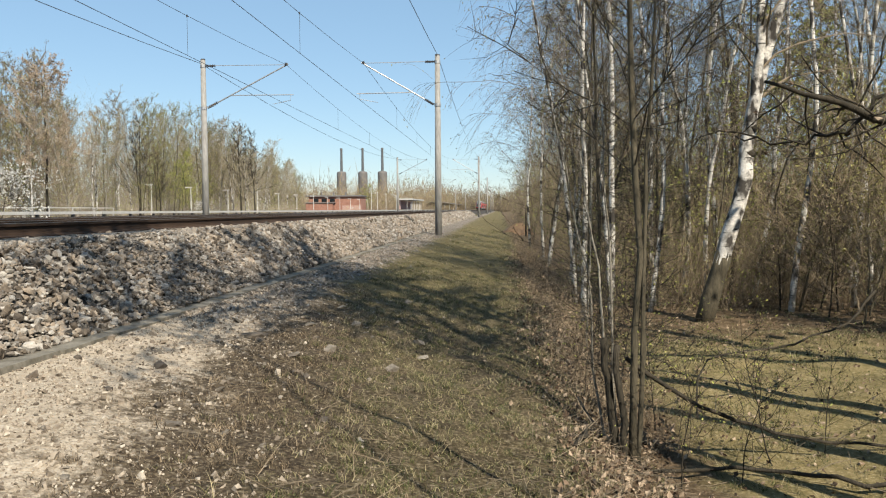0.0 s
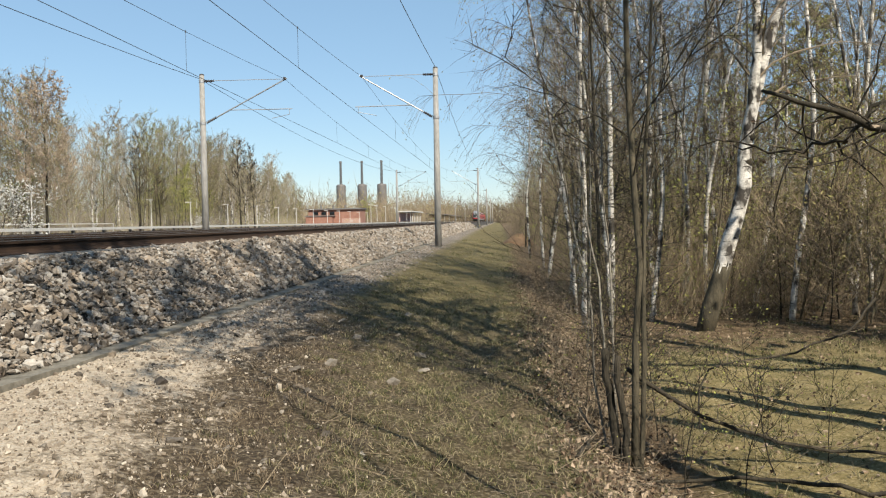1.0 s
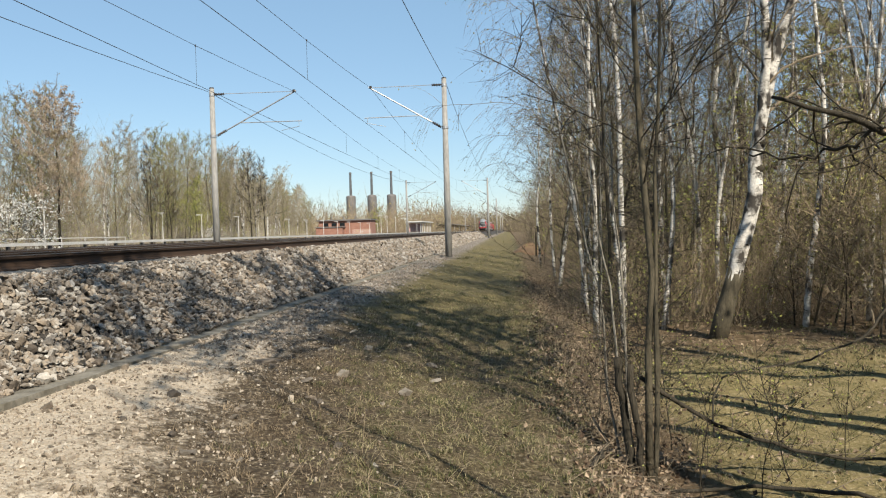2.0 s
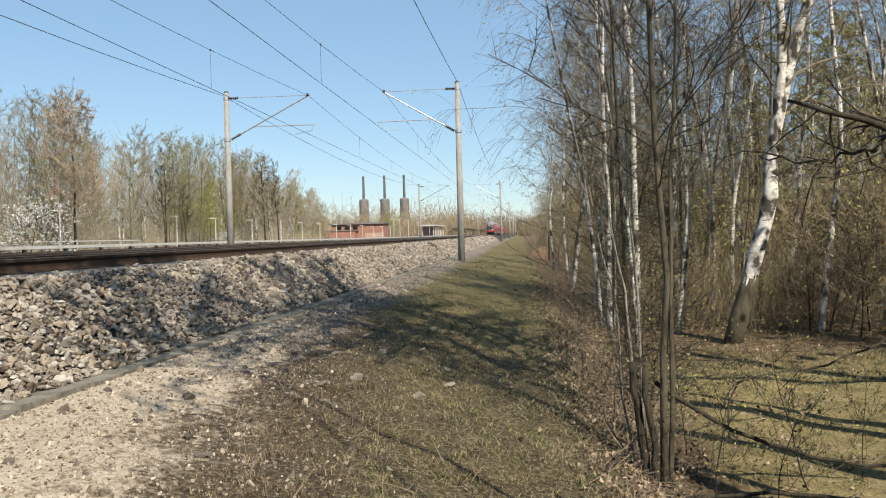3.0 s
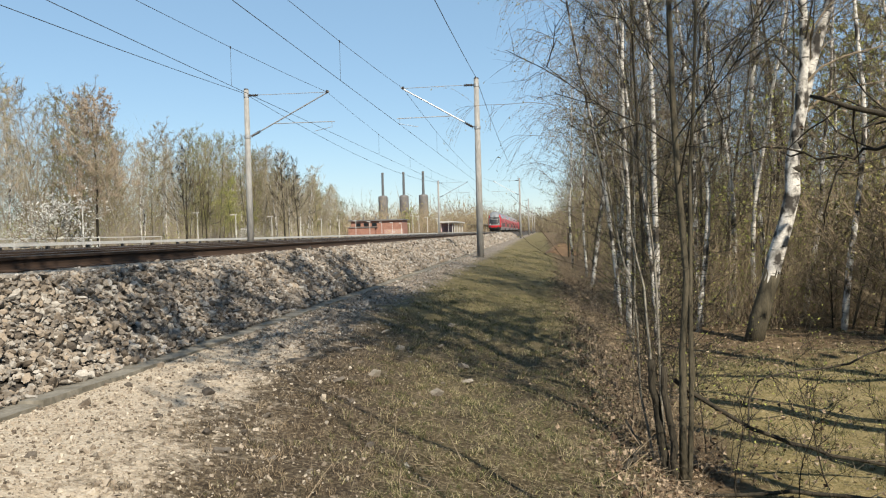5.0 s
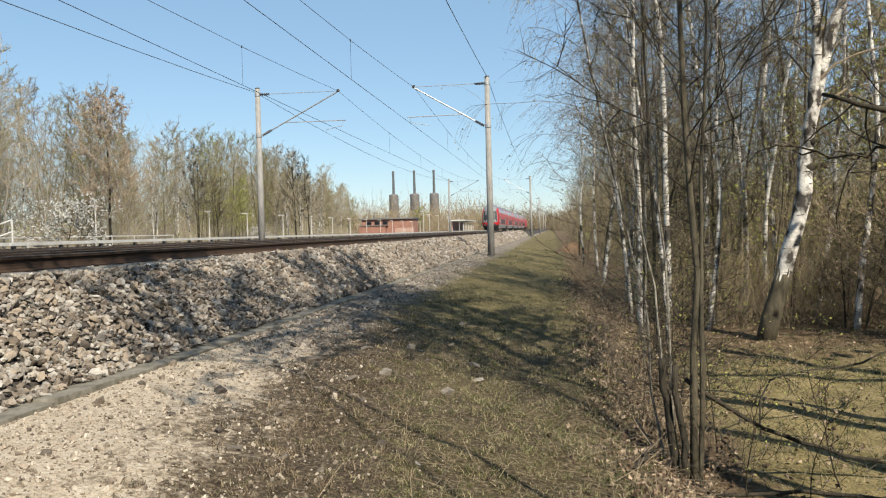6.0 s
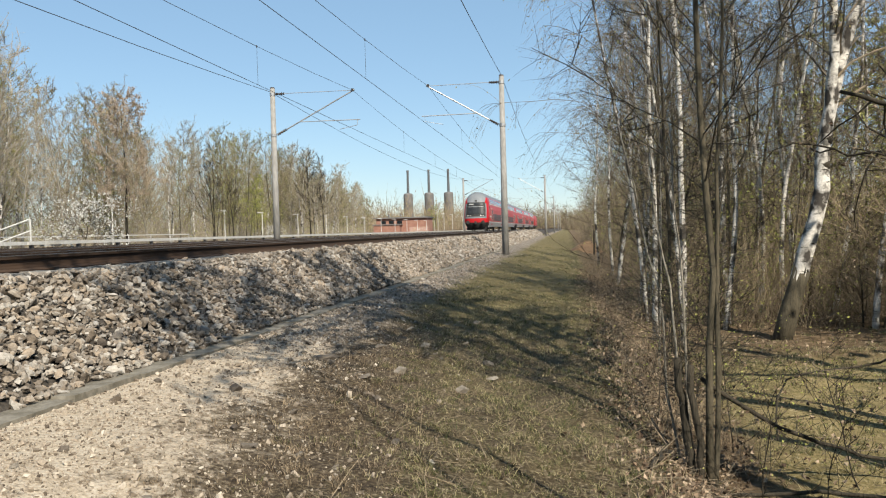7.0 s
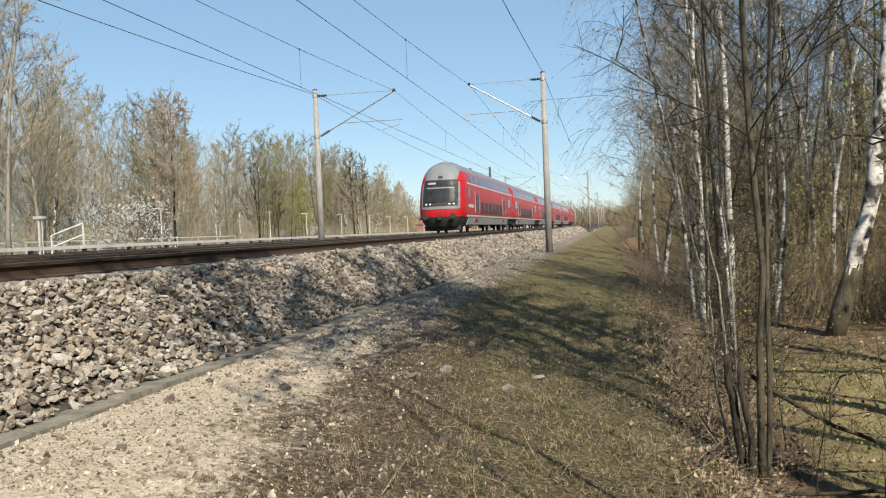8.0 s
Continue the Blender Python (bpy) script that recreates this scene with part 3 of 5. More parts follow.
    part("bumper", nose_shell(0.42, 1.02, -0.96, 0.96, 0.03, 2.6, 6), SKIRT, t, "black front skirt with coupling gear", True)
    part("snow_plough", Geo().box((0, 0.9, 0.3), (2.2, 0.3, 0.3), taper=1.1), SKIRT, t)
    for s in (-0.87, 0.87):
        part("buffer", Geo().tube([(s, 0.5, 1.05), (s, -0.25, 1.05), (s, -0.26, 1.05), (s, -0.3, 1.05)], [0.1, 0.1, 0.2, 0.18], 18), SKIRT, t, "round black buffer")
    part("coupling", Geo().box((0, 0.0, 1.0), (0.22, 0.6, 0.3)), SKIRT, t)
    for s in (-1, 1):
        part("cab_window", Geo().box((s * 1.385, 2.9, 2.55), (0.03, 0.5, 0.7)), GLASS, t, "narrow cab side window")
        part("number_bar", Geo().box((s * 1.397, 3.6, 1.72), (0.012, 2.0, 0.2)), WHITE, t, "white unreadable lettering")
    return t


HEADLIGHT = bpy.data.materials.new("headlight")
HEADLIGHT.use_nodes = True
HEADLIGHT.node_tree.nodes["Principled BSDF"].inputs["Emission Color"].default_value = (1, 0.95, 0.85, 1)
HEADLIGHT.node_tree.nodes["Principled BSDF"].inputs["Emission Strength"].default_value = 0.5


def locomotive():
    t = thing("locomotive", "red electric locomotive pushing the coaches from behind", "locomotive")
    part("body", Geo().sweep([(1.45, 1.0), (1.45, 2.6), (1.3, 3.6), (1.0, 3.8), (-1.0, 3.8), (-1.3, 3.6), (-1.45, 2.6), (-1.45, 1.0)], 0.4, 18.6), RED, t)
    part("underframe", Geo().box((0, 9.5, 0.8), (2.6, 18, 0.5)), SKIRT, t)
    part("roof_gear", Geo().box((0, 9.5, 3.95), (1.6, 12, 0.3)), ROOF_GREY, t)
    part("pantograph", Geo().tube([(0, 3, 4.1), (0, 4.6, 4.9), (0, 3.2, 5.64)], 0.04, 6).box((0, 3.2, 5.65), (1.9, 0.3, 0.05)), DARK_STEEL, t)
    for y in (4.0, 15.0):
        wheelset(t, y)
    return t


TRAIN = []
for k in range(5):
    label = "red double-deck driving coach with grey roof on the track" if k == 0 else "red double-deck coach with grey roof on the track"
    if k < 2:
        TRAIN.append((coach(label, k == 0), k * 26.95 + (0.3 if k else 0)))
    else:
        TRAIN.append((copy_thing(TRAIN[1][0], Matrix.Identity(4)), k * 26.95 + 0.3))
TRAIN.append((locomotive(), 5 * 26.95 + 0.4))


# ---- trees ----
def unit(v):
    return v / (np.linalg.norm(v) + 1e-9)


def wander(rng, start, direction, length, steps, wobble, pull):
    """A crooked line from start; pull bends it step by step (up, or down for hanging twigs)."""
    p, d = [np.array(start, float)], unit(np.array(direction, float))
    for _ in range(steps):
        d = unit(d + rng.normal(size=3) * wobble + np.array((0, 0, pull)))
        p.append(p[-1] + d * length / steps)
    return np.array(p)


def along(path, u):
    s = u * (len(path) - 1)
    i = min(int(s), len(path) - 2)
    return path[i] + (path[i + 1] - path[i]) * (s - i), unit(path[i + 1] - path[i])


def resampled(pts, n, rng, jitter):
    """A smooth line of n points through pts, slightly knocked about."""
    pts = np.array(pts, float)
    s = np.concatenate([[0], np.cumsum(np.linalg.norm(np.diff(pts, axis=0), axis=1))])
    u = np.linspace(0, s[-1], n)
    q = np.stack([np.interp(u, s, pts[:, k]) for k in range(3)], 1)
    q[1:-1] = q[1:-1] * 0.5 + (q[:-2] + q[2:]) * 0.25
    return q + rng.normal(size=q.shape) * jitter


def weeping_crown(rng, fine, foliage, path, rad, limbs, first, reach, strands, thick, spread=0.7):
    """Arching limbs along a stem, hung with long thin strands that carry twiglets and buds."""
    u = np.linspace(0, 1, len(path))
    a, c, tips = [], [], []
    for k in range(limbs):
        f = first + (0.98 - first) * (k + rng.random()) / limbs
        base, d = along(path, f)
        az = k * 2.4 + rng.normal() * 0.5
        out = np.array((math.cos(az), math.sin(az), 0))
        length = reach * (1.2 - f) * rng.uniform(0.65, 1.25)
        limb = wander(rng, base, d * 0.85 + out * spread, length, 6, 0.13, -0.07)
        r0 = max(float(np.interp(f, u, rad)) * rng.uniform(0.14, 0.26), thick * 2.2)
        fine.tube(limb, np.linspace(r0, thick * 1.2, 7), 5)
        for q in range(strands):
            pb, pd = along(limb, 0.2 + 0.8 * rng.random())
            hang = wander(rng, pb, pd + rng.normal(size=3) * 0.5, rng.uniform(0.5, 1.5), 4, 0.1, -0.42)
            fine.tube(hang, [thick, thick * 0.9, thick * 0.75, thick * 0.6, thick * 0.4], 3)
            for w in range(3):
                p, dd = along(hang, 0.15 + 0.8 * rng.random())
                a.append(p)
                c.append(p + (unit(dd + rng.normal(size=3) * 0.45) * rng.uniform(0.12, 0.4)))
                tips.append(c[-1])
            tips.append(hang[-1])
    fine.cones(a, c, thick * 0.7)
    tips = np.array(tips)
    foliage.flakes(tips[rng.random(len(tips)) < 0.5], 0.022, rng, 2.2)


def birch_mesh(seed, height, radius, limbs=28, strands=16, thick=0.0034, reach=0.27, wobble=0.05):
    """Meshes of a slender weeping birch: stem, crown of hanging strands, buds."""
    rng = np.random.default_rng(seed)
    stem, fine, foliage = Geo(), Geo(), Geo()
    path = wander(rng, (0, 0, -0.15), (rng.normal() * 0.06, 0, 1), height, 14, wobble, 0.03)
    rad = radius * ((1 - np.linspace(0, 1, 15)) ** 0.8 * 0.93 + 0.05)
    stem.tube(path, rad, 9)
    weeping_crown(rng, fine, foliage, path, rad, limbs, 0.24, height * reach, strands, thick)
    return stem.mesh("trunk", BIRCH, True), fine.mesh("twigs", TWIG), foliage.mesh("leaves", BUD_OLIVE)


def tree_mesh(seed, height, radius, limbs=24, twigs=9, twig_r=0.006, first=0.3, spread=0.32, up=0.06, droop=0.0, lean=(0, 0), bark=None, twig_mat=None, leaf_mat=None, leaf=0.03, leaves=3, sides=8, angle=0.9, wobble=0.06, sub=4, simple=True, limb_sides=4, steps=12, line=None, limb_r=(0.12, 0.22), dome=False):
    """Meshes of trunk with limbs, of twigs and of leaves."""
    rng = np.random.default_rng(seed)
    trunk, fine, foliage = Geo(), Geo(), Geo()
    path = wander(rng, (0, 0, -0.15), (lean[0], lean[1], 1), height, steps, wobble, 0.03) if line is None else resampled(line, steps + 1, rng, wobble)
    u = np.linspace(0, 1, steps + 1)
    rad = radius * ((1 - u) ** 0.8 * 0.93 + 0.05)
    rad[0] *= 1.3
    trunk.tube(path, rad, sides)
    a, b, c, tr = [], [], [], []
    tips = []

    def shoot(base, d, length, r):
        mid = base + d * length * 0.5 + rng.normal(size=3) * length * 0.06
        end = base + d * length + rng.normal(size=3) * length * 0.1 + np.array((0, 0, -droop * length if droop else 0.1 * length))
        a.append(base)
        b.append(mid)
        c.append(end)
        tr.append(r)
        for q in range(int(leaves) if leaves >= 1 else int(rng.random() < leaves)):
            w = rng.random()
            tips.append(mid + (end - mid) * w if w > 0.3 else base + (mid - base) * (0.4 + w * 2))
    for k in range(limbs):
        f = first + (0.98 - first) * (k + rng.random()) / limbs
        base, d = along(path, f)
        az = k * 2.4 + rng.normal() * 0.5
        out = np.array((math.cos(az), math.sin(az), 0))
        length = height * spread * (math.sqrt(max(0.05, 1 - ((f - 0.45) / 0.56) ** 2)) * 0.75 if dome else 1.15 - f) * rng.uniform(0.6, 1.25)
        limb = wander(rng, base, d * (1.1 - angle * 0.6) + out * angle, length, 4, 0.16, up)
        r0 = float(np.interp(f, u, rad)) * rng.uniform(*limb_r)
        fine.tube(limb, np.linspace(max(r0, twig_r * 1.6), twig_r, 5), limb_sides)
        for q in range(sub):
            bb, dd = along(limb, 0.2 + 0.78 * (q + rng.random()) / sub)
            ll = length * rng.uniform(0.25, 0.5)
            branch = wander(rng, bb, dd + rng.normal(size=3) * 0.6 + np.array((0, 0, up)), ll, 2, 0.2, up - droop * 0.4)
            fine.tube(branch, [twig_r * 1.7, twig_r * 1.3, twig_r * 0.8], 3 if simple else 5)
            for w in range(twigs):
                pb, pd = along(branch, rng.random())
                dirn = unit(pd + rng.normal(size=3) * 0.65 + np.array((0, 0, -droop)))
                shoot(pb, dirn, rng.uniform(0.25, 0.7) * (0.5 + 0.1 * ll + droop), twig_r * rng.uniform(0.55, 0.9))
        for w in range(twigs // 2):
            pb, pd = along(limb, 0.15 + 0.85 * rng.random())
            shoot(pb, unit(pd + rng.normal(size=3) * 0.7), rng.uniform(0.3, 0.7), twig_r * 0.8)
    if simple:
        fine.cones(a, c, tr)
    else:
        fine.twigs(a, b, c, tr)
    if leaves:
        foliage.flakes(tips, leaf, rng)
    return (trunk.mesh("trunk", bark or BARK, True), fine.mesh("twigs", twig_mat or TWIG), foliage.mesh("leaves", leaf_mat or BUD) if leaves else None)


def tree(meshes, x, y, turn=0.0, size=1.0, name="tree", label="", group="", lean=0.0, z=None):
    t = thing(name, label, name.replace("_", " "), pose(x, y, on_ground(x, y) if z is None else z, lean, 0, turn) @ Matrix.Diagonal((size, size, size, 1)), group)
    for n, m in zip(("trunk", "crown", "foliage"), meshes):
        if m:
            part(n, m, None, t)
    return t


# ---- the wood beside the verge ----
R = random.Random(11)
WOOD = "trees of the wood"
BIRCHES = [birch_mesh(20 + k, 12.5, (0.06, 0.075, 0.085, 0.05, 0.07)[k]) for k in range(5)]
GREYS = [tree_mesh(40 + k, 10.5, (0.05, 0.065, 0.04, 0.055, 0.045)[k], limbs=34, twigs=11, twig_r=0.0036, first=0.1, spread=0.27, up=0.05, bark=(OLIVE_BARK, BARK, PALE_BARK)[k % 3], twig_mat=(TWIG, BARK, TWIG)[k % 3], leaf_mat=BUD_OLIVE, leaf=0.028, leaves=0.35, sub=5, wobble=0.06, angle=0.95) for k in range(5)]
SHRUBS = [tree_mesh(60 + k, 3.2, 0.02, limbs=24, twigs=10, twig_r=0.0036, first=0.02, spread=0.55, up=0.14, bark=OLIVE_BARK, twig_mat=(TWIG_RED, TWIG, TWIG_RED)[k % 3], leaf_mat=(BUD_OLIVE, BUD, BUD_OLIVE)[k % 3], leaf=0.032, leaves=0.8, sub=3, angle=0.8) for k in range(4)]
BROWN_SHRUB = tree_mesh(66, 2.6, 0.02, limbs=22, twigs=7, twig_r=0.005, first=0.1, spread=0.5, up=0.1, bark=BARK, twig_mat=TWIG, leaf_mat=DEAD_LEAF, leaf=0.032, leaves=1, sub=3)


def large_birch():
    """The leaning birch that forks at the height of a tall man: scarred white stems over a black cracked foot."""
    x, y = 3.62, 15.0
    z = on_ground(x, y)
    rng = np.random.default_rng(7)
    t = thing("birch_tree", "large leaning white birch with black scars at the wood's edge", "birch tree", pose(x, y, z), WOOD)
    lines = (([(0, 0, -0.15), (0.12, 0, 0.3), (0.38, 0, 1.2), (0.75, 0, 2.6), (0.8, 0.05, 3.6), (1.12, 0.1, 4.9), (1.48, 0.1, 5.9), (2.0, 0, 8.2), (2.4, 0.2, 11.5)], 0.155, 0.02, "trunk"),
             ([(0.78, 0.02, 3.3), (0.9, -0.1, 4.3), (0.93, -0.2, 5.6), (0.8, -0.3, 8.0), (1.0, -0.3, 11.0)], 0.1, 0.015, "forked_stem"))
    for k, (pts, r0, r1, name) in enumerate(lines):
        path = resampled(pts, 22, rng, 0.02)
        rad = np.linspace(r0, r1, 22) ** 1.0 * rng.uniform(0.94, 1.08, 22)
        part(name, Geo().tube(path, rad, 14), BIRCH, t, "white bark with black scars", True)
        fine, foliage = Geo(), Geo()
        weeping_crown(rng, fine, foliage, path, rad, 22, 0.34 if k == 0 else 0.12, 2.6, 16, 0.004)
        tagged(part("crown", fine, TWIG, t), kind="stuff")
        tagged(part("foliage", foliage, BUD_OLIVE, t), kind="stuff")
        if k == 0:
            g = Geo().tube([path[0], path[1], path[2], along(path, 0.12)[0]], [rad[0] * 1.12, rad[1] * 1.04, rad[2] * 1.04, rad[2] * 1.03], 16)
            g.v[-1][-16:, 2] += rng.uniform(-0.12, 0.1, 16)
            part("foot", g, OLIVE_BARK, t, "black cracked bark at the foot", True)
    knots = Geo()
    for q in (0.272, 0.31):
        p, d = along(resampled(lines[0][0], 22, rng, 0), q)
        knots.tube([p - d * 0.09 + (0.03, -0.06, 0), p + (0.02, -0.075, 0), p + d * 0.1 + (0.02, -0.05, 0)], [0.05, 0.1, 0.05], 9)
    part("knot", knots, BARK, t, "black swollen bark scars", True)


large_birch()
# slender birches that stand out at the edge: across, ahead, size, lean
for x, y, size, lean, turn in ((1.7, 18.6, 1.0, 0, 200), (2.2, 16.6, 0.95, 2, 320), (1.9, 22.5, 0.95, 2, 20), (2.25, 23.5, 0.85, -2, 140), (2.9, 21.5, 0.9, 3, 250), (3.0, 16.6, 0.8, 4, 90), (3.3, 17.9, 0.95, 7, 160), (5.6, 16.2, 0.9, 5, 110), (1.55, 15.4, 0.8, 1, 120), (1.9, 14.4, 0.7, -3, 230), (4.3, 19.5, 1.05, -3, 60), (4.9, 18.8, 1.0, 3, 300), (7.1, 17.0, 1.0, 4, 10), (7.6, 17.4, 1.05, -3, 200), (8.6, 19.5, 1.0, 2, 45), (1.75, 30, 1.0, 1, 70), (1.9, 36, 1.05, 0, 170), (1.6, 44, 1.0, 1, 280), (2.6, 27, 1.0, -2, 30)):
    tree(R.choice(BIRCHES), x, y, turn, size, "birch_tree", "slender white-barked birch with hanging twigs", WOOD, lean)
for k in range(96):
    y = 13 + 95 * (k / 96) ** 1.35 + R.uniform(-1, 1)
    x = 1.7 + R.uniform(0.2, 0.9) + R.random() ** 1.2 * (5 + y * 0.28)
    if y < 17.5:
        y += 7
    size = R.uniform(0.75, 1.15)
    if R.random() < 0.4:
        tree(R.choice(BIRCHES), x, y, R.uniform(0, 360), size, "birch_tree", "slender white-barked birch with hanging twigs", WOOD, R.uniform(-4, 4))
    else:
        tree(R.choice(GREYS), x, y, R.uniform(0, 360), size, "bare_tree", "bare thin tree with fine brown twigs", WOOD, R.uniform(-4, 4))
for x, y, size, turn in ((1.6, 13.2, 0.8, 81), (1.25, 12.0, 0.4, 140)):
    tree(GREYS[2 if size < 0.7 else 4], x, y, turn, size, "bare_tree", "thin bare tree growing along the ditch", WOOD)
for k in range(44):
    y = 14.5 + 45 * R.random() ** 1.4
    x = 1.9 + R.random() * (4 + y * 0.36)
    if y < 17.5 and x < 5:
        x += 3.2
    tree(R.choice(SHRUBS), x, y, R.uniform(0, 360), R.uniform(0.7, 1.5), "shrub", "twiggy shrub with the first olive buds", "undergrowth shrubs")
for x, y, size in ((5.6, 16.8, 1.0), (6.0, 15.4, 0.9), (3.3, 17.4, 0.8), (2.6, 17.5, 0.9), (6.6, 16.5, 1.0), (1.5, 60, 0.8), (1.3, 62, 0.6)):
    tree(BROWN_SHRUB, x, y, R.uniform(0, 360), size, "shrub", "sapling that still carries brown dead leaves", "undergrowth shrubs")


def thicket(name, label, count, place, height, thick, mat, seed, leaf_mat=None, leaf=0.05, leaf_count=0):
    """Uncountable upright shoots and twigs over a stretch of ground, with a ragged top."""
    rng = np.random.default_rng(seed)
    xy = place(rng, count)
    wave = 0.55 + 0.3 * np.sin(xy[:, 0] * 0.35 + seed) * np.sin(xy[:, 1] * 0.21 + 1) + 0.15 * np.sin(xy[:, 0] * 1.3 + xy[:, 1])
    z = ground_z(xy[:, 0], xy[:, 1]) + rng.random(count) ** 1.4 * height * wave
    a = np.column_stack([xy, z])
    d = rng.normal(size=(count, 3)) * np.array([0.5, 0.5, 0.35]) + np.array([0, 0, 0.9])
    c = a + d * (rng.uniform(0.06, 0.24, count) * height)[:, None]
    ob = tagged(new(name, Geo().cones(a, c, thick * rng.uniform(0.5, 1.3, count)).mesh(name, mat)), label, name.replace("_", " "), kind="stuff")
    if leaf_count:
        pick = rng.integers(0, count, leaf_count)
        part("bud_cover", Geo().flakes(c[pick] + rng.normal(size=(leaf_count, 3)) * 0.25, leaf, rng), leaf_mat, ob)
    return ob


def wood_strip(y0, y1, x0, slope):
    def place(rng, n):
        y = y0 + (y1 - y0) * rng.random(n)
        return np.column_stack([x0 + rng.random(n) * slope * y, y])
    return place


thicket("undergrowth", "olive-brown tangle of shoots under the trees", 38000, wood_strip(16.5, 34, 2.2, 0.48), 4.4, 0.0042, TWIG_RED, 1, BUD, 0.022, 52000)
thicket("undergrowth", "olive-brown tangle of shoots deep in the wood", 34000, wood_strip(34, 62, 2.2, 0.5), 8.5, 0.007, TWIG_RED, 2, BUD, 0.05, 26000)
thicket("undergrowth", "grey-brown tangle of shoots along the wood's far edge", 14000, wood_strip(55, 150, 2.0, 0.1), 9.0, 0.016, TWIG, 3, BUD_OLIVE, 0.07, 6000)


def ditch_strip(rng, n):
    y = 6.9 + 43 * rng.random(n) ** 1.4
    return np.column_stack([rng.normal(1.0, 0.32, n) + y * 0.006, y])


thicket("ditch_brush", "low reddish-brown brush and dry herbs along the ditch", 8000, ditch_strip, 0.75, 0.0026, TWIG_RED, 9, DEAD_LEAF, 0.022, 5000)


# ring out of view, added to cut the sky light that fills the shadows
def behind(rng, n):
    a, r = np.radians(rng.uniform(35, 205, n)), rng.uniform(12, 26, n)
    return np.column_stack([1.0 + r * np.sin(a), r * np.cos(a)])


thicket("undergrowth", "unseen brown thicket beside and behind the path, added to block sky light", 24000, behind, 12.0, 0.034, TWIG_RED, 4, BUD_OLIVE, 0.2, 9000)


# the many-stemmed tree at the ditch
def ditch_tree():
    x, y = 1.03, 6.55
    z = on_ground(x, y)
    line = [(0, 0, -0.2), (0.01, 0, 0.25), (0.045, 0, 0.7), (0.06, 0, 1.1), (0.045, 0.02, 2.0), (0.03, 0.04, 2.65), (-0.01, 0.05, 3.1), (-0.03, 0.1, 3.8), (0.0, 0.1, 5.4), (0.08, 0.1, 7.6), (0.1, 0.15, 9.6)]
    t = tree(tree_mesh(3, 9.6, 0.032, limbs=64, twigs=11, twig_r=0.0028, first=0.235, spread=0.2, up=0.04, dome=True, bark=OLIVE_BARK, twig_mat=BARK, leaf_mat=BUD_OLIVE, leaf=0.012, leaves=1, sides=12, angle=0.82, wobble=0.008, simple=False, steps=16, line=line, sub=5, limb_r=(0.16, 0.26)), x, y, 0, 1, "ditch_tree", "bare many-stemmed olive-barked tree growing from the ditch bank", WOOD)
    rng = np.random.default_rng(9)
    stems = (([(0.05, -0.02, -0.2), (0.085, -0.02, 0.6), (0.1, -0.02, 1.3), (0.1, 0, 2.2), (0.16, 0.05, 3.0), (0.25, 0.1, 4.6)], 0.022, 0.009, OLIVE_BARK),
             ([(-0.07, 0.02, -0.2), (-0.13, 0.03, 0.3), (-0.19, 0.04, 0.75), (-0.2, 0.05, 0.98)], 0.036, 0.03, BARK),
             ([(-0.04, -0.03, -0.2), (-0.06, -0.03, 0.3), (-0.11, -0.02, 0.65), (-0.12, 0, 0.92)], 0.03, 0.026, BARK),
             ([(-0.1, 0.1, -0.2), (-0.2, 0.12, 0.8), (-0.21, 0.2, 1.5), (-0.3, 0.3, 1.9), (-0.36, 0.4, 2.5)], 0.012, 0.006, PALE_BARK),
             ([(-0.05, 0.14, -0.2), (-0.14, 0.15, 0.9), (-0.12, 0.2, 1.6), (-0.2, 0.3, 2.2), (-0.18, 0.4, 2.9)], 0.013, 0.006, PALE_BARK),
             ([(-0.12, 0.3, -0.2), (-0.27, 0.4, 0.7), (-0.25, 0.45, 1.3), (-0.4, 0.5, 2.0), (-0.6, 0.5, 2.9)], 0.012, 0.005, PALE_BARK),
             ([(0.1, 0.3, -0.2), (0.16, 0.3, 0.8), (0.15, 0.35, 1.6), (0.26, 0.4, 2.6)], 0.012, 0.005, OLIVE_BARK))
    for pts, r0, r1, mat in stems:
        path = resampled(pts, 12, rng, 0.008)
        stub = pts[-1][2] < 1.5
        s = part("stem", Geo().tube(path, np.linspace(r0, r1, 12), 10), mat, t, "broken dark stem" if stub else "thin pale stem" if mat is PALE_BARK else "", True)
        a, b, c = [], [], []
        for q in range(8 if stub else 80):
            p, d = along(path, (0.5 if stub else 0.25) + (0.5 if stub else 0.75) * rng.random())
            o = unit(rng.normal(size=3) * np.array((1, 1, 0.45)) + np.array((0, 0, 0.35)))
            ln = rng.uniform(0.15, 0.8)
            a.append(p)
            b.append(p + o * ln * 0.5 + rng.normal(size=3) * 0.04)
            c.append(p + o * ln + rng.normal(size=3) * 0.05)
        tagged(part("twig_cover", Geo().twigs(a, b, c, 0.0026), BARK, s), kind="stuff")


ditch_tree()


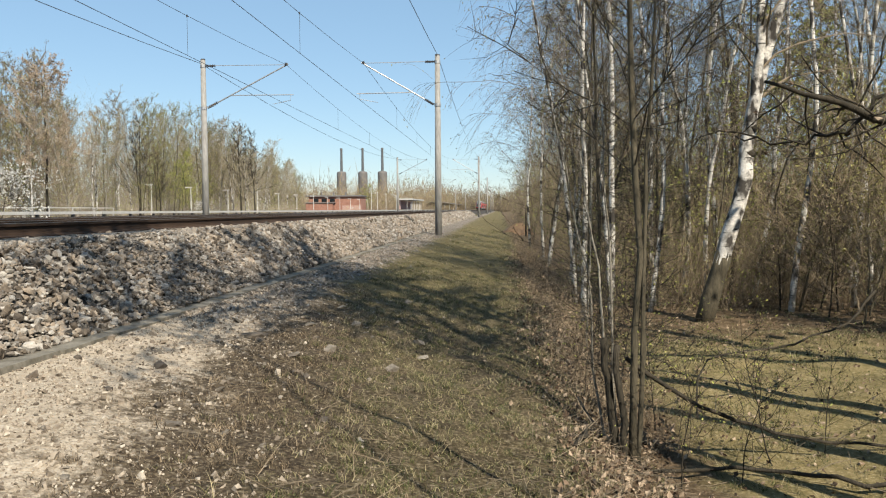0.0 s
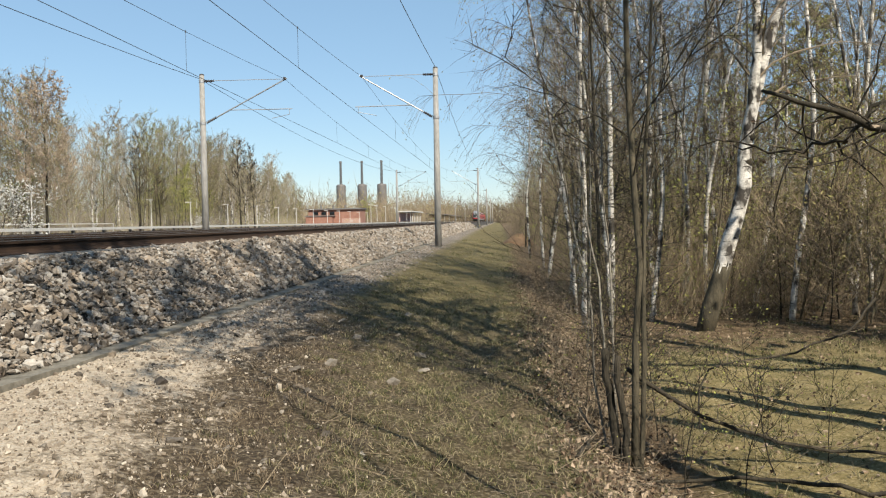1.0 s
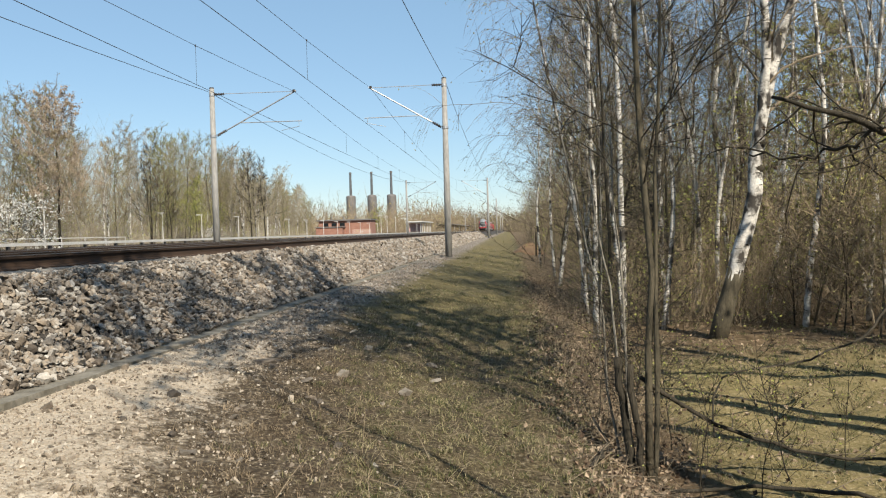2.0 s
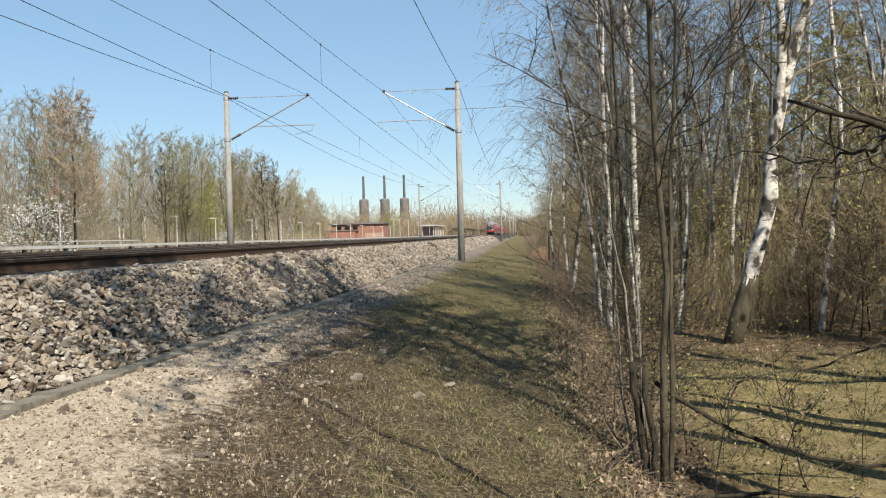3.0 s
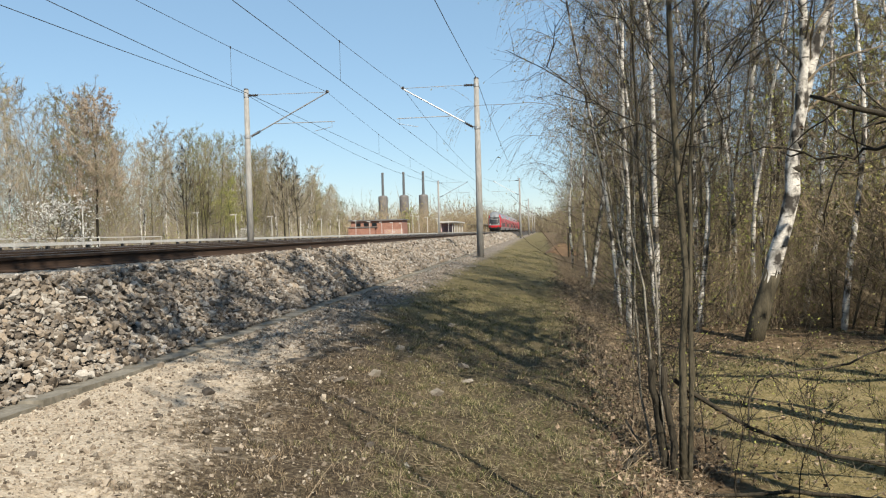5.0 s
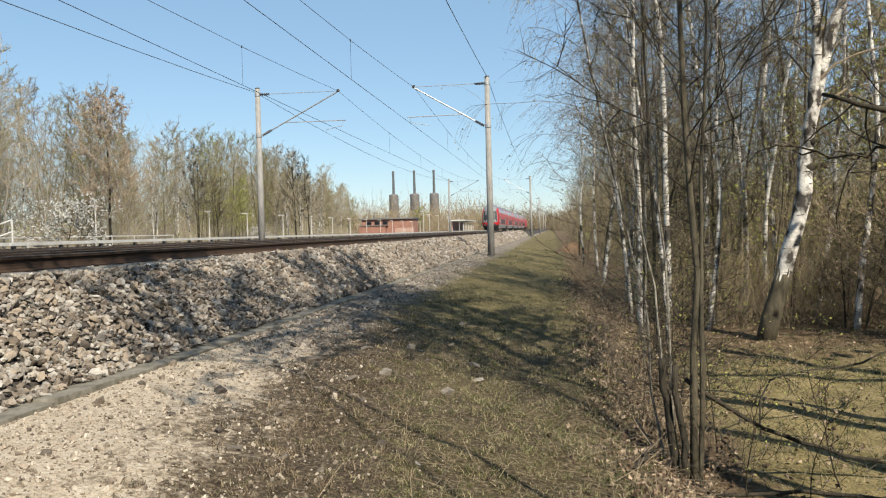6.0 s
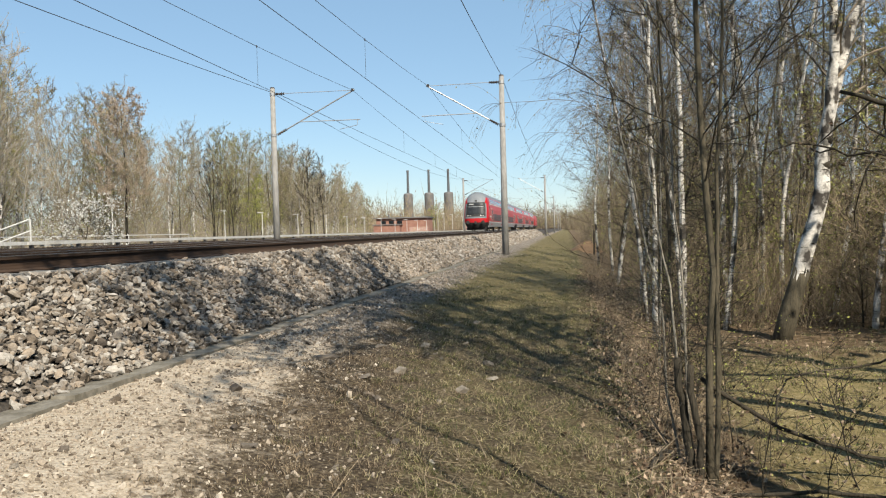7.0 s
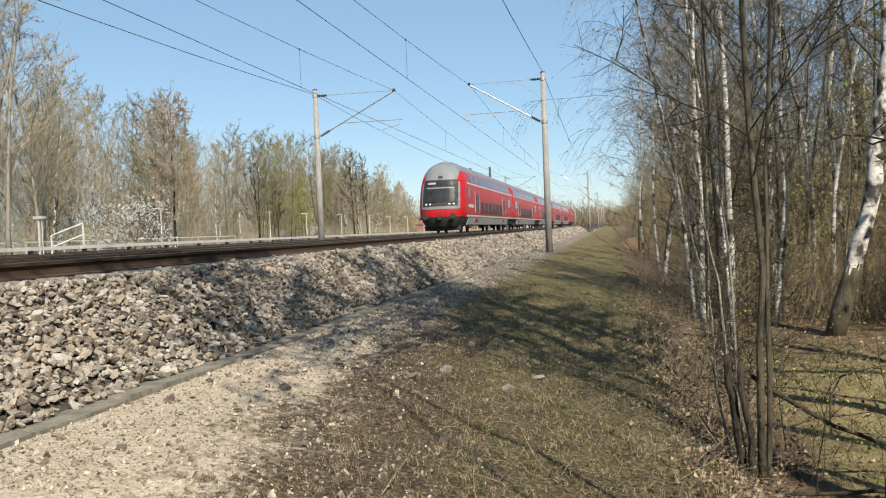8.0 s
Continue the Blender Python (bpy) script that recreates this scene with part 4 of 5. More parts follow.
# the old tree whose long bough reaches into view, and the trees that shade the verge
def bough(t, pts, r0, r1, seed, twig_count, leaf_mat=None):
    rng = np.random.default_rng(seed)
    pts = np.array(pts, float)
    u = np.linspace(0, len(pts) - 1, 16)
    i = np.clip(u.astype(int), 0, len(pts) - 2)
    path = pts[i] + (pts[i + 1] - pts[i]) * (u - i)[:, None] + rng.normal(size=(16, 3)) * 0.025
    b = part("bough", Geo().tube(path, np.linspace(r0, r1, 16), 9), BARK, t, "crooked dark bough", True)
    a, m, c = [], [], []
    wood = Geo()
    for q in range(twig_count):
        p, d = along(path, 0.15 + 0.85 * rng.random())
        side = wander(rng, p, d * 0.5 + rng.normal(size=3) * 0.7 + np.array((0, 0, 0.25)), rng.uniform(0.4, 1.3), 4, 0.25, 0.03)
        wood.tube(side, [0.013, 0.011, 0.009, 0.007, 0.005], 5)
        for k in range(7):
            pp, dd = along(side, 0.2 + 0.8 * rng.random())
            o = unit(dd + rng.normal(size=3) * 0.6)
            ln = rng.uniform(0.12, 0.4)
            a.append(pp)
            m.append(pp + o * ln * 0.5)
            c.append(pp + o * ln + rng.normal(size=3) * 0.04)
    tagged(part("side_branch_cover", wood, BARK, b), kind="stuff")
    tagged(part("twig_cover", Geo().twigs(a, m, c, 0.0045), TWIG, b), kind="stuff")
    if leaf_mat:
        part("foliage", Geo().flakes(np.array(c)[rng.random(len(c)) < 0.25], 0.04, rng), leaf_mat, b)


old = tree(tree_mesh(5, 11, 0.2, limbs=12, twigs=4, twig_r=0.009, first=0.3, spread=0.4, up=0.05, bark=BARK, leaf_mat=BUD_OLIVE, leaves=1, sides=12), 6.4, 8.6, 0, 1, "old_tree", "dark-barked old tree with long crooked boughs over the clearing", WOOD)
bz = on_ground(6.4, 8.6)
bough(old, [(0, 0, 2.4), (-1.6, 0.3, 2.75), (-2.35, 0.4, 2.95 - bz - 0.4), (-2.9, 0.4, 3.05 - bz - 0.3), (-3.6, 0.4, 3.2 - bz - 0.2)], 0.075, 0.018, 1, 18, DEAD_LEAF)
bough(old, [(-2.3, 0.4, 3.25), (-2.7, 0.5, 2.85), (-3.1, 0.8, 2.75), (-3.7, 1.2, 2.85)], 0.025, 0.01, 2, 7, DEAD_LEAF)
bough(old, [(0, 0, 3.6), (-1.5, 1.0, 4.8), (-2.6, 1.8, 5.2), (-3.6, 2.4, 5.5)], 0.04, 0.012, 3, 16)
for x, y, seed, r, first, lean in ((3.65, 3.5, 56, 0.12, 0.46, -0.08), (4.1, 5.4, 57, 0.12, 0.46, -0.2), (2.3, 2.5, 58, 0.026, 0.5, -0.16), (5.0, 6.6, 59, 0.12, 0.46, -0.28), (2.6, 0.6, 51, 0.026, 0.56, -0.12), (4.2, 4.3, 53, 0.07, 0.5, -0.26), (4.7, 7.5, 54, 0.09, 0.46, -0.26)):
    tree(tree_mesh(seed, 13.5, r, limbs=30, twigs=8, twig_r=0.011, first=first, spread=0.27, up=0.03, bark=BARK, leaf_mat=BUD_OLIVE, leaf=0.07, leaves=0.8, limb_r=(0.3, 0.6), sub=6, wobble=0.05, dome=True, lean=(lean, 0.05)), x, y, 0, 1, "bare_tree", "tall bare tree whose crown shades the verge", WOOD)

# saplings and brambles in front of the clearing
SAPLINGS = [tree_mesh(70 + k, 1.7, 0.008, limbs=14, twigs=5, twig_r=0.0017, first=0.08, spread=0.5, up=0.1, bark=BARK, twig_mat=BARK, leaf_mat=BUD, leaf=0.014, leaves=1, sides=6, sub=2, wobble=0.12, simple=False) for k in range(3)]
for x, y, size in ((1.35, 6.2, 0.8), (1.8, 6.2, 0.7), (2.2, 6.7, 0.9), (2.7, 7.0, 0.7), (1.45, 7.8, 0.9), (3.2, 6.6, 0.7), (1.15, 8.4, 1.0), (1.3, 9.4, 1.2), (1.7, 10.2, 1.1), (0.75, 7.6, 0.8)):
    tree(R.choice(SAPLINGS), x, y, R.uniform(0, 360), size, "sapling", "thin reddish sapling with opening buds beside the ditch", "saplings by the ditch", R.uniform(-12, 12))


def fallen_branch(pts, r0, r1, seed, twigs=8):
    rng = np.random.default_rng(seed)
    pts = np.array(pts, float)
    u = np.linspace(0, len(pts) - 1, 14)
    i = np.clip(u.astype(int), 0, len(pts) - 2)
    path = pts[i] + (pts[i + 1] - pts[i]) * (u - i)[:, None] + rng.normal(size=(14, 3)) * 0.012
    t = thing("fallen_branch", "dark crooked fallen branch lying in the clearing", "branch", group="fallen branches")
    part("limb", Geo().tube(path, np.linspace(r0, r1, 14), 8), BARK, t, "", True)
    a, m, c = [], [], []
    for q in range(twigs):
        p, d = along(path, 0.2 + 0.8 * rng.random())
        o = unit(d + rng.normal(size=3) * 0.6 + np.array((0, 0, 0.3)))
        ln = rng.uniform(0.2, 0.6)
        a.append(p)
        m.append(p + o * ln * 0.5 + rng.normal(size=3) * 0.02)
        c.append(p + o * ln)
    if a:
        tagged(part("twig_cover", Geo().twigs(a, m, c, 0.005), TWIG, t), kind="stuff")


fallen_branch([(1.0, 6.6, 0.45), (1.5, 6.7, 0.1), (2.0, 6.8, -0.12), (2.6, 6.9, -0.28), (3.5, 7.0, -0.36)], 0.019, 0.012, 1)
fallen_branch([(1.0, 6.3, -0.4), (1.9, 6.5, -0.38), (2.6, 6.1, -0.36), (3.4, 5.9, -0.33)], 0.014, 0.02, 2, 5)
fallen_branch([(1.7, 7.3, -0.2), (2.0, 8.2, 0.2), (2.9, 8.6, 0.22), (3.6, 8.8, 0.4), (4.0, 9.0, 0.75)], 0.008, 0.014, 3, 6)
fallen_branch([(0.55, 6.0, -0.08), (0.75, 6.7, -0.1), (0.72, 7.5, -0.08)], 0.02, 0.012, 5, 8)

# ---- beyond the tracks ----
BEYOND = "trees beyond the tracks"
RUSSET_BUD = material("russet_bud", [(0.24, 0.185, 0.135), (0.36, 0.285, 0.21)], 5, 0.85, per="island")
FAR_TREES = [tree_mesh(80 + k, 12.5, (0.1, 0.08, 0.09, 0.07, 0.11)[k], limbs=(34, 36, 32, 38, 34)[k], twigs=14, twig_r=0.0085, first=(0.2, 0.12, 0.25, 0.1, 0.2)[k], spread=(0.3, 0.28, 0.24, 0.3, 0.3)[k], up=(0.12, 0.1, 0.14, 0.1, 0.12)[k], bark=(PALE_BARK, PALE_BARK, BIRCH, OLIVE_BARK, BIRCH)[k], twig_mat=(TWIG_PALE, TWIG, TWIG_PALE, TWIG, TWIG_PALE)[k], leaf_mat=(BUD_OLIVE, BUD_OLIVE, BUD_OLIVE, BUD, BUD_OLIVE)[k], leaf=0.05, leaves=(0.4, 0.5, 0.4, 0.9, 0.6)[k], sides=6, sub=5, angle=0.75, wobble=0.06, limb_sides=3, steps=9, dome=k != 2) for k in range(5)]
RUSSET = tree_mesh(88, 11.5, 0.12, limbs=40, twigs=15, twig_r=0.009, first=0.2, spread=0.34, up=0.1, dome=True, bark=BARK, twig_mat=TWIG_PALE, leaf_mat=RUSSET_BUD, leaf=0.06, leaves=5, sides=6, sub=5, limb_sides=3, steps=8)
DARK_BARE = tree_mesh(89, 10, 0.1, limbs=34, twigs=10, twig_r=0.009, first=0.25, spread=0.36, up=0.1, bark=BARK, twig_mat=BARK, leaves=0, sides=6, sub=5, limb_sides=3, steps=8, angle=0.8)
tree(RUSSET, -37.5, 66, 40, 1.12, "russet_tree", "dense rounded tree with russet buds beyond the tracks", BEYOND)
for k in range(230):
    y = 34 + (k / 230) ** 1.2 * 217
    x = -(40.5 + R.random() * 14) - max(0, y - 130) * 0.17
    tree(R.choice(FAR_TREES), x, y, R.uniform(0, 360), R.uniform(0.8, 1.25), "bare_tree", "slender tree just before leafing beyond the tracks", BEYOND)
for x, y, size in ((-27.5, 33.4, 1.2), (-28.0, 36.2, 1.05), (-29.5, 34.6, 1.1), (-31, 40, 0.95), (-44.5, 75, 1.25), (-46, 77, 1.3), (-43.5, 73.5, 1.1), (-47, 74, 1.3), (-33, 43, 0.7), (-36, 50, 0.8)):
    tree(FAR_TREES[0 if x > -40 else 1], x, y, R.uniform(0, 360), size, "bare_tree", "tall tree with a grey-brown crown beyond the tracks", BEYOND)
for x, y, size, m in ((-33, 74, 0.7, 3), (-33.5, 62, 0.75, 1), (-31, 99, 0.6, 4), (-38, 103, 1.1, 3), (-37, 112, 1.05, 1), (-39, 96, 1.05, 3)):
    tree(FAR_TREES[m], x, y, R.uniform(0, 360), size, "bare_tree", "small bare tree behind the platform lamps", BEYOND)
for x, y, size in ((-35, 78, 1.0), (-36, 80, 0.85), (-31.5, 104, 1.1), (-32.3, 101, 1.15), (-34, 108, 0.9), (-35.5, 84, 0.7)):
    tree(DARK_BARE, x, y, R.uniform(0, 360), size, "bare_tree", "dark leafless tree behind the platform lamps", BEYOND)


def left_strip(y0, y1, x0, x1):
    def place(rng, n):
        y = y0 + (y1 - y0) * rng.random(n) ** 1.25
        bend = np.where(y1 < 280, np.maximum(0, y - 130) * 0.17, 0)
        return np.column_stack([x0 + (x1 - x0) * rng.random(n) - bend, y])
    return place


thicket("far_thicket", "grey-brown thicket of bare trees beyond the tracks", 60000, left_strip(34, 270, -60, -46), 15.0, 0.013, TWIG_PALE, 5, BUD_OLIVE, 0.09, 30000)
thicket("far_scrub", "olive scrub under the trees beyond the tracks", 30000, left_strip(34, 240, -48, -40), 4.2, 0.012, TWIG_PALE, 6, BUD, 0.07, 16000)
thicket("far_wood", "distant grey wood along the horizon", 42000, left_strip(300, 560, -190, -24), 17, 0.08, TWIG_RED, 7, BUD_OLIVE, 0.4, 6000)
thicket("far_wood", "distant dark wood at the end of the line", 30000, left_strip(520, 760, -60, 60), 19, 0.12, TWIG, 8, BUD_OLIVE, 0.5, 5000)

blossom = tree_mesh(90, 2.3, 0.03, limbs=40, twigs=6, twig_r=0.008, first=0.0, spread=1.1, up=0.12, bark=BARK, twig_mat=TWIG, leaf_mat=BLOSSOM, leaf=0.048, leaves=4, sub=3, angle=1.35)
tree(blossom, -24, 38, 0, 1.15, "blossom_shrub", "blackthorn shrub in full white blossom beside the line", "blossom shrubs", z=1.0)
tree(blossom, -31, 84, 120, 0.7, "blossom_shrub", "small shrub in pale blossom near the platform", "blossom shrubs", z=1.0)
GREEN = tree_mesh(91, 8.5, 0.08, limbs=26, twigs=9, twig_r=0.014, first=0.08, spread=0.42, up=0.12, bark=OLIVE_BARK, twig_mat=TWIG, leaf_mat=BUD, leaf=0.075, leaves=3, sub=3)
for x, y, size in ((-35.5, 91, 0.75), (-36.5, 95, 0.62), (-40, 100, 1.0), (-41, 104, 0.85), (-36, 225, 0.95), (-38, 232, 0.85), (-41, 112, 0.7), (13, 33, 1.25), (16.5, 38, 1.4), (12.5, 40, 1.4), (10.5, 27.5, 0.9)):
    tree(GREEN, x, y, R.uniform(0, 360), size, "green_tree", "tree with fresh yellow-green spring leaves", BEYOND)


# suburban line: conductor rail, track, platform lamps
def suburban_line():
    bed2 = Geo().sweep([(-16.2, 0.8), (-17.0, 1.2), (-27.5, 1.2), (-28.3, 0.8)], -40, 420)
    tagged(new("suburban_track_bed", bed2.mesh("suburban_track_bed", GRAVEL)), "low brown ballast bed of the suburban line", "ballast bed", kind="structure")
    for cx in (-22.0, -25.8):
        t = thing("railway_track", "suburban railway track with rusty rails", "railway track", kind="structure")
        for s in (-0.75, 0.75):
            part("rail", Geo().box((cx + s, 190, 1.29), (0.07, 460, 0.17)), RUST, t)
    for cx in (-20.0,):
        t = thing("conductor_rail", "white-covered conductor rail on short dark posts", "conductor rail")
        for k in range(40):
            y = 10 + k * 6.0
            part("cover", Geo().box((cx, y + 2.96, 1.62), (0.2, 5.9, 0.13)), WHITE, t, "pale plastic cover")
            part("bracket", Geo().box((cx, y + 0.3, 1.37), (0.12, 0.14, 0.36)), DARK_STEEL, t)
            part("bracket", Geo().box((cx, y + 3.3, 1.37), (0.12, 0.14, 0.36)), DARK_STEEL, t)
    t = thing("platform_railing", "thin white railing along the platform ramp", "railing")
    part("top_rail", Geo().box((-29.5, 46, 1.95), (0.06, 30, 0.06)), WHITE, t)
    for k in range(11):
        part("post", Geo().box((-29.5, 31 + k * 3, 1.45), (0.05, 0.05, 1.0)), WHITE, t)


suburban_line()


def lamp(x, y, top):
    t = thing("platform_lamp", "white platform lamp post with a flat cross-arm head", "street lamp", pose(x, y, 0.95), "platform lamps")
    part("pole", Geo().tube([(0, 0, 0), (0, 0, 1.0), (0, 0, top - 0.95)], [0.07, 0.05, 0.04], 10), WHITE, t)
    part("head", Geo().box((-0.22, 0, top - 0.93), (0.75, 0.2, 0.09), taper=0.85), WHITE, t)


for y in (56, 76, 86, 98, 110, 121, 132, 144, 156, 168, 180, 192, 204):
    lamp(-33, y, 4.2)
for y in (150, 158, 171, 190, 214):
    lamp(-23.6 - (y - 150) * 0.01, y, 5.0)


def stair_rail():
    t = thing("stair_handrail", "white tubular handrail of a short platform stair", "handrail", pose(-21.2, 28, 0))
    for dx, dy in ((0, 0), (0.75, 0.9)):
        part("post", Geo().tube([(dx, dy, 0.9), (dx, dy, 2.55 if dx else 2.1)], 0.035, 8), WHITE, t)
    for z in (0.0, -0.45):
        part("rail", Geo().tube([(0, 0, 2.1 + z), (0.75, 0.9, 2.55 + z)], 0.03, 8), WHITE, t)
    for k in range(4):
        part("tread", Geo().box((0.7 + k * 0.28, 1.2 + k * 0.1, 1.2 + k * 0.16), (0.3, 0.9, 0.05)), GREY_BAND, t)
    s = thing("signal_post", "slim white lattice post with a small lamp box", "signal post", pose(-24.2, 31.2, 0.9))
    part("post", Geo().box((0, 0, 1.0), (0.06, 0.06, 2.0)).box((0.16, 0, 1.0), (0.03, 0.03, 2.0)), WHITE, s)
    part("lamp_box", Geo().box((0.05, 0, 2.05), (0.5, 0.2, 0.12)), GREY_BAND, s)


stair_rail()


def brick_building():
    t = thing("station_building", "low flat-roofed red brick station building", "building", pose(-39.8, 200, 1.0))
    part("wall", Geo().box((0, 0, 2.0), (12.6, 8, 4.0)), BRICK, t, "red brick walls")
    part("roof", Geo().box((-0.2, 0, 4.15), (13.6, 9, 0.3)), TANK, t, "dark flat roof edge")
    part("annex", Geo().box((-3.2, -5, 1.2), (6.4, 3, 2.4)), BRICK, t, "lower brick annex")
    part("annex_roof", Geo().box((-3.2, -5, 2.5), (7.0, 3.4, 0.2)), TANK, t)
    part("graffiti_wall", Geo().box((4.2, -4.06, 0.9), (4.6, 0.1, 1.9)), GRAFFITI, t, "pale wall panel with yellowish graffiti")
    for k in range(3):
        part("window", Geo().box((-4.5 + k * 2.0, -4.05, 3.1), (1.2, 0.08, 0.7)), GLASS, t)
    for k in range(3):
        part("vent", Geo().tube([(-4 + k * 3, 0, 4.2), (-4 + k * 3, 0, 5.2)], 0.2, 8), TANK, t)


GRAFFITI = material("graffiti_paint", [(0.374, 0.343, 0.218), (0.312, 0.187, 0.156), (0.406, 0.387, 0.343)], 1.2, 0.8)
brick_building()


def platform_roof(x, y, w, d, pink):
    t = thing("platform_shelter", "pale platform canopy on slim posts beside the suburban line", "platform shelter", pose(x, y, 1.0), "platform shelters")
    part("roof", Geo().box((0, 0, 3.9), (w, d, 0.35)), WHITE if pink else TANK, t, "flat canopy roof")
    part("wall", Geo().box((-w * 0.3, 0, 2.2), (0.3, d * 0.92, 2.6)), PINK if pink else GLASS, t, "pinkish wall panels" if pink else "dark glazed wall")
    for k in range(7):
        part("post", Geo().tube([(w * 0.35, -d / 2 + d * (k + 0.5) / 7, 0), (w * 0.35, -d / 2 + d * (k + 0.5) / 7, 3.75)], 0.12, 8), WHITE, t)
        part("post", Geo().tube([(-w * 0.42, -d / 2 + d * (k + 0.5) / 7, 0), (-w * 0.42, -d / 2 + d * (k + 0.5) / 7, 3.75)], 0.12, 8), WHITE, t)


PINK = material("pink_render", [(0.343, 0.187, 0.174), (0.437, 0.312, 0.299)], 0.6, 0.85)
platform_roof(-28.5, 262, 5.0, 36, True)
platform_roof(-27.5, 455, 5.0, 250, False)
plat = Geo().box((-30.0, 370, 1.3), (7.0, 460, 0.7))
tagged(new("platform", plat.mesh("platform", CONCRETE)), "long concrete suburban platform", "platform", kind="structure")


def chimney_block(x, y):
    t = thing("boiler_house", "tall dark boiler house with one slim chimney on the horizon", "power plant", pose(x, y, 0), "power plant blocks")
    part("tower", Geo().tube([(0, 0, 0), (0, 0, 68), (0, 0, 70), (0, 0, 71)], [8.4, 8.4, 7.4, 3.4], 24), TANK, t, "dark cylindrical boiler house")
    part("chimney", Geo().tube([(0, 0, 70), (0, 0, 108), (0, 0, 112)], [2.4, 1.9, 1.9], 14), SOOT, t, "slim grey chimney")
    part("collar", Geo().tube([(0, 0, 109), (0, 0, 111)], 2.3, 14), TANK, t)


for s in (-0.1938, -0.1676, -0.1433):
    chimney_block(s * 1450, 1450)


def earth_heap():
    rng = np.random.default_rng(77)
    g, n = Geo(), 14
    rings = [(1.0, 0.0), (0.8, 0.3), (0.5, 0.62), (0.2, 0.8)]
    v = [(1.1 * r * math.cos(k * 6.283 / n) * rng.uniform(0.85, 1.15), 1.6 * r * math.sin(k * 6.283 / n) * rng.uniform(0.85, 1.15), h * rng.uniform(0.85, 1.1) - 0.05) for r, h in rings for k in range(n)] + [(0, 0, 0.88)]
    f = [(j * n + k, j * n + (k + 1) % n, (j + 1) * n + (k + 1) % n, (j + 1) * n + k) for j in range(3) for k in range(n)] + [(3 * n + k, 3 * n + (k + 1) % n, 4 * n) for k in range(n)]
    ob = tagged(new("earth_heap", g.add(v, f).mesh("earth_heap", EARTH, True)), "small heap of orange earth at the wood's edge", "earth heap")
    ob.matrix_basis = pose(1.35, 60, on_ground(1.35, 60)) @ Matrix.Diagonal((1.25, 1.2, 1.0, 1))
    p = tagged(new("marker_post", Geo().tube([(0, 0, -0.2), (0, 0, 0.6), (0, 0, 1.6)], [0.07, 0.065, 0.05], 9).mesh("marker_post", BARK)), "dark wooden marker post beside the earth heap", "post")
    p.matrix_basis = pose(1.75, 56, on_ground(1.75, 56))


earth_heap()


# ---- stones, grass and litter, nearest first ----
CUBE = np.array([(-1, -1, -1), (1, -1, -1), (1, 1, -1), (-1, 1, -1), (-1, -1, 1), (1, -1, 1), (1, 1, 1), (-1, 1, 1)], float) * 0.5


def stone_shapes(rng, n, cube=CUBE, tilt=1.0):
    """Angular stones: boxes with their corners knocked about, turned at random."""
    v = cube[None] + rng.uniform(-0.2, 0.2, (n, len(cube), 3))
    v *= rng.uniform([0.8, 0.55, 0.4], [1.35, 1.0, 0.8], (n, 3))[:, None]
    q = rng.normal(size=(n, 4)) * np.array([1, tilt, tilt, 1])
    q /= np.linalg.norm(q, axis=1)[:, None]
    w, x, y, z = q.T
    m = np.stack([np.stack([1 - 2 * (y * y + z * z), 2 * (x * y - z * w), 2 * (x * z + y * w)], -1), np.stack([2 * (x * y + z * w), 1 - 2 * (x * x + z * z), 2 * (y * z - x * w)], -1), np.stack([2 * (x * z - y * w), 2 * (y * z + x * w), 1 - 2 * (x * x + y * y)], -1)], 1)
    return np.einsum("nij,nkj->nki", m, v)


STONE_FACES = [(3, 2, 1), (3, 1, 0), (4, 5, 6), (4, 6, 7), (0, 1, 5), (0, 5, 4), (1, 2, 6), (1, 6, 5), (2, 3, 7), (2, 7, 6), (3, 0, 4), (3, 4, 7)]


def bed_height(x):
    return np.interp(x, [-12.1, -4.95, -3.86, -3.6], [BED_Z, BED_Z, 0.52, 0.5])


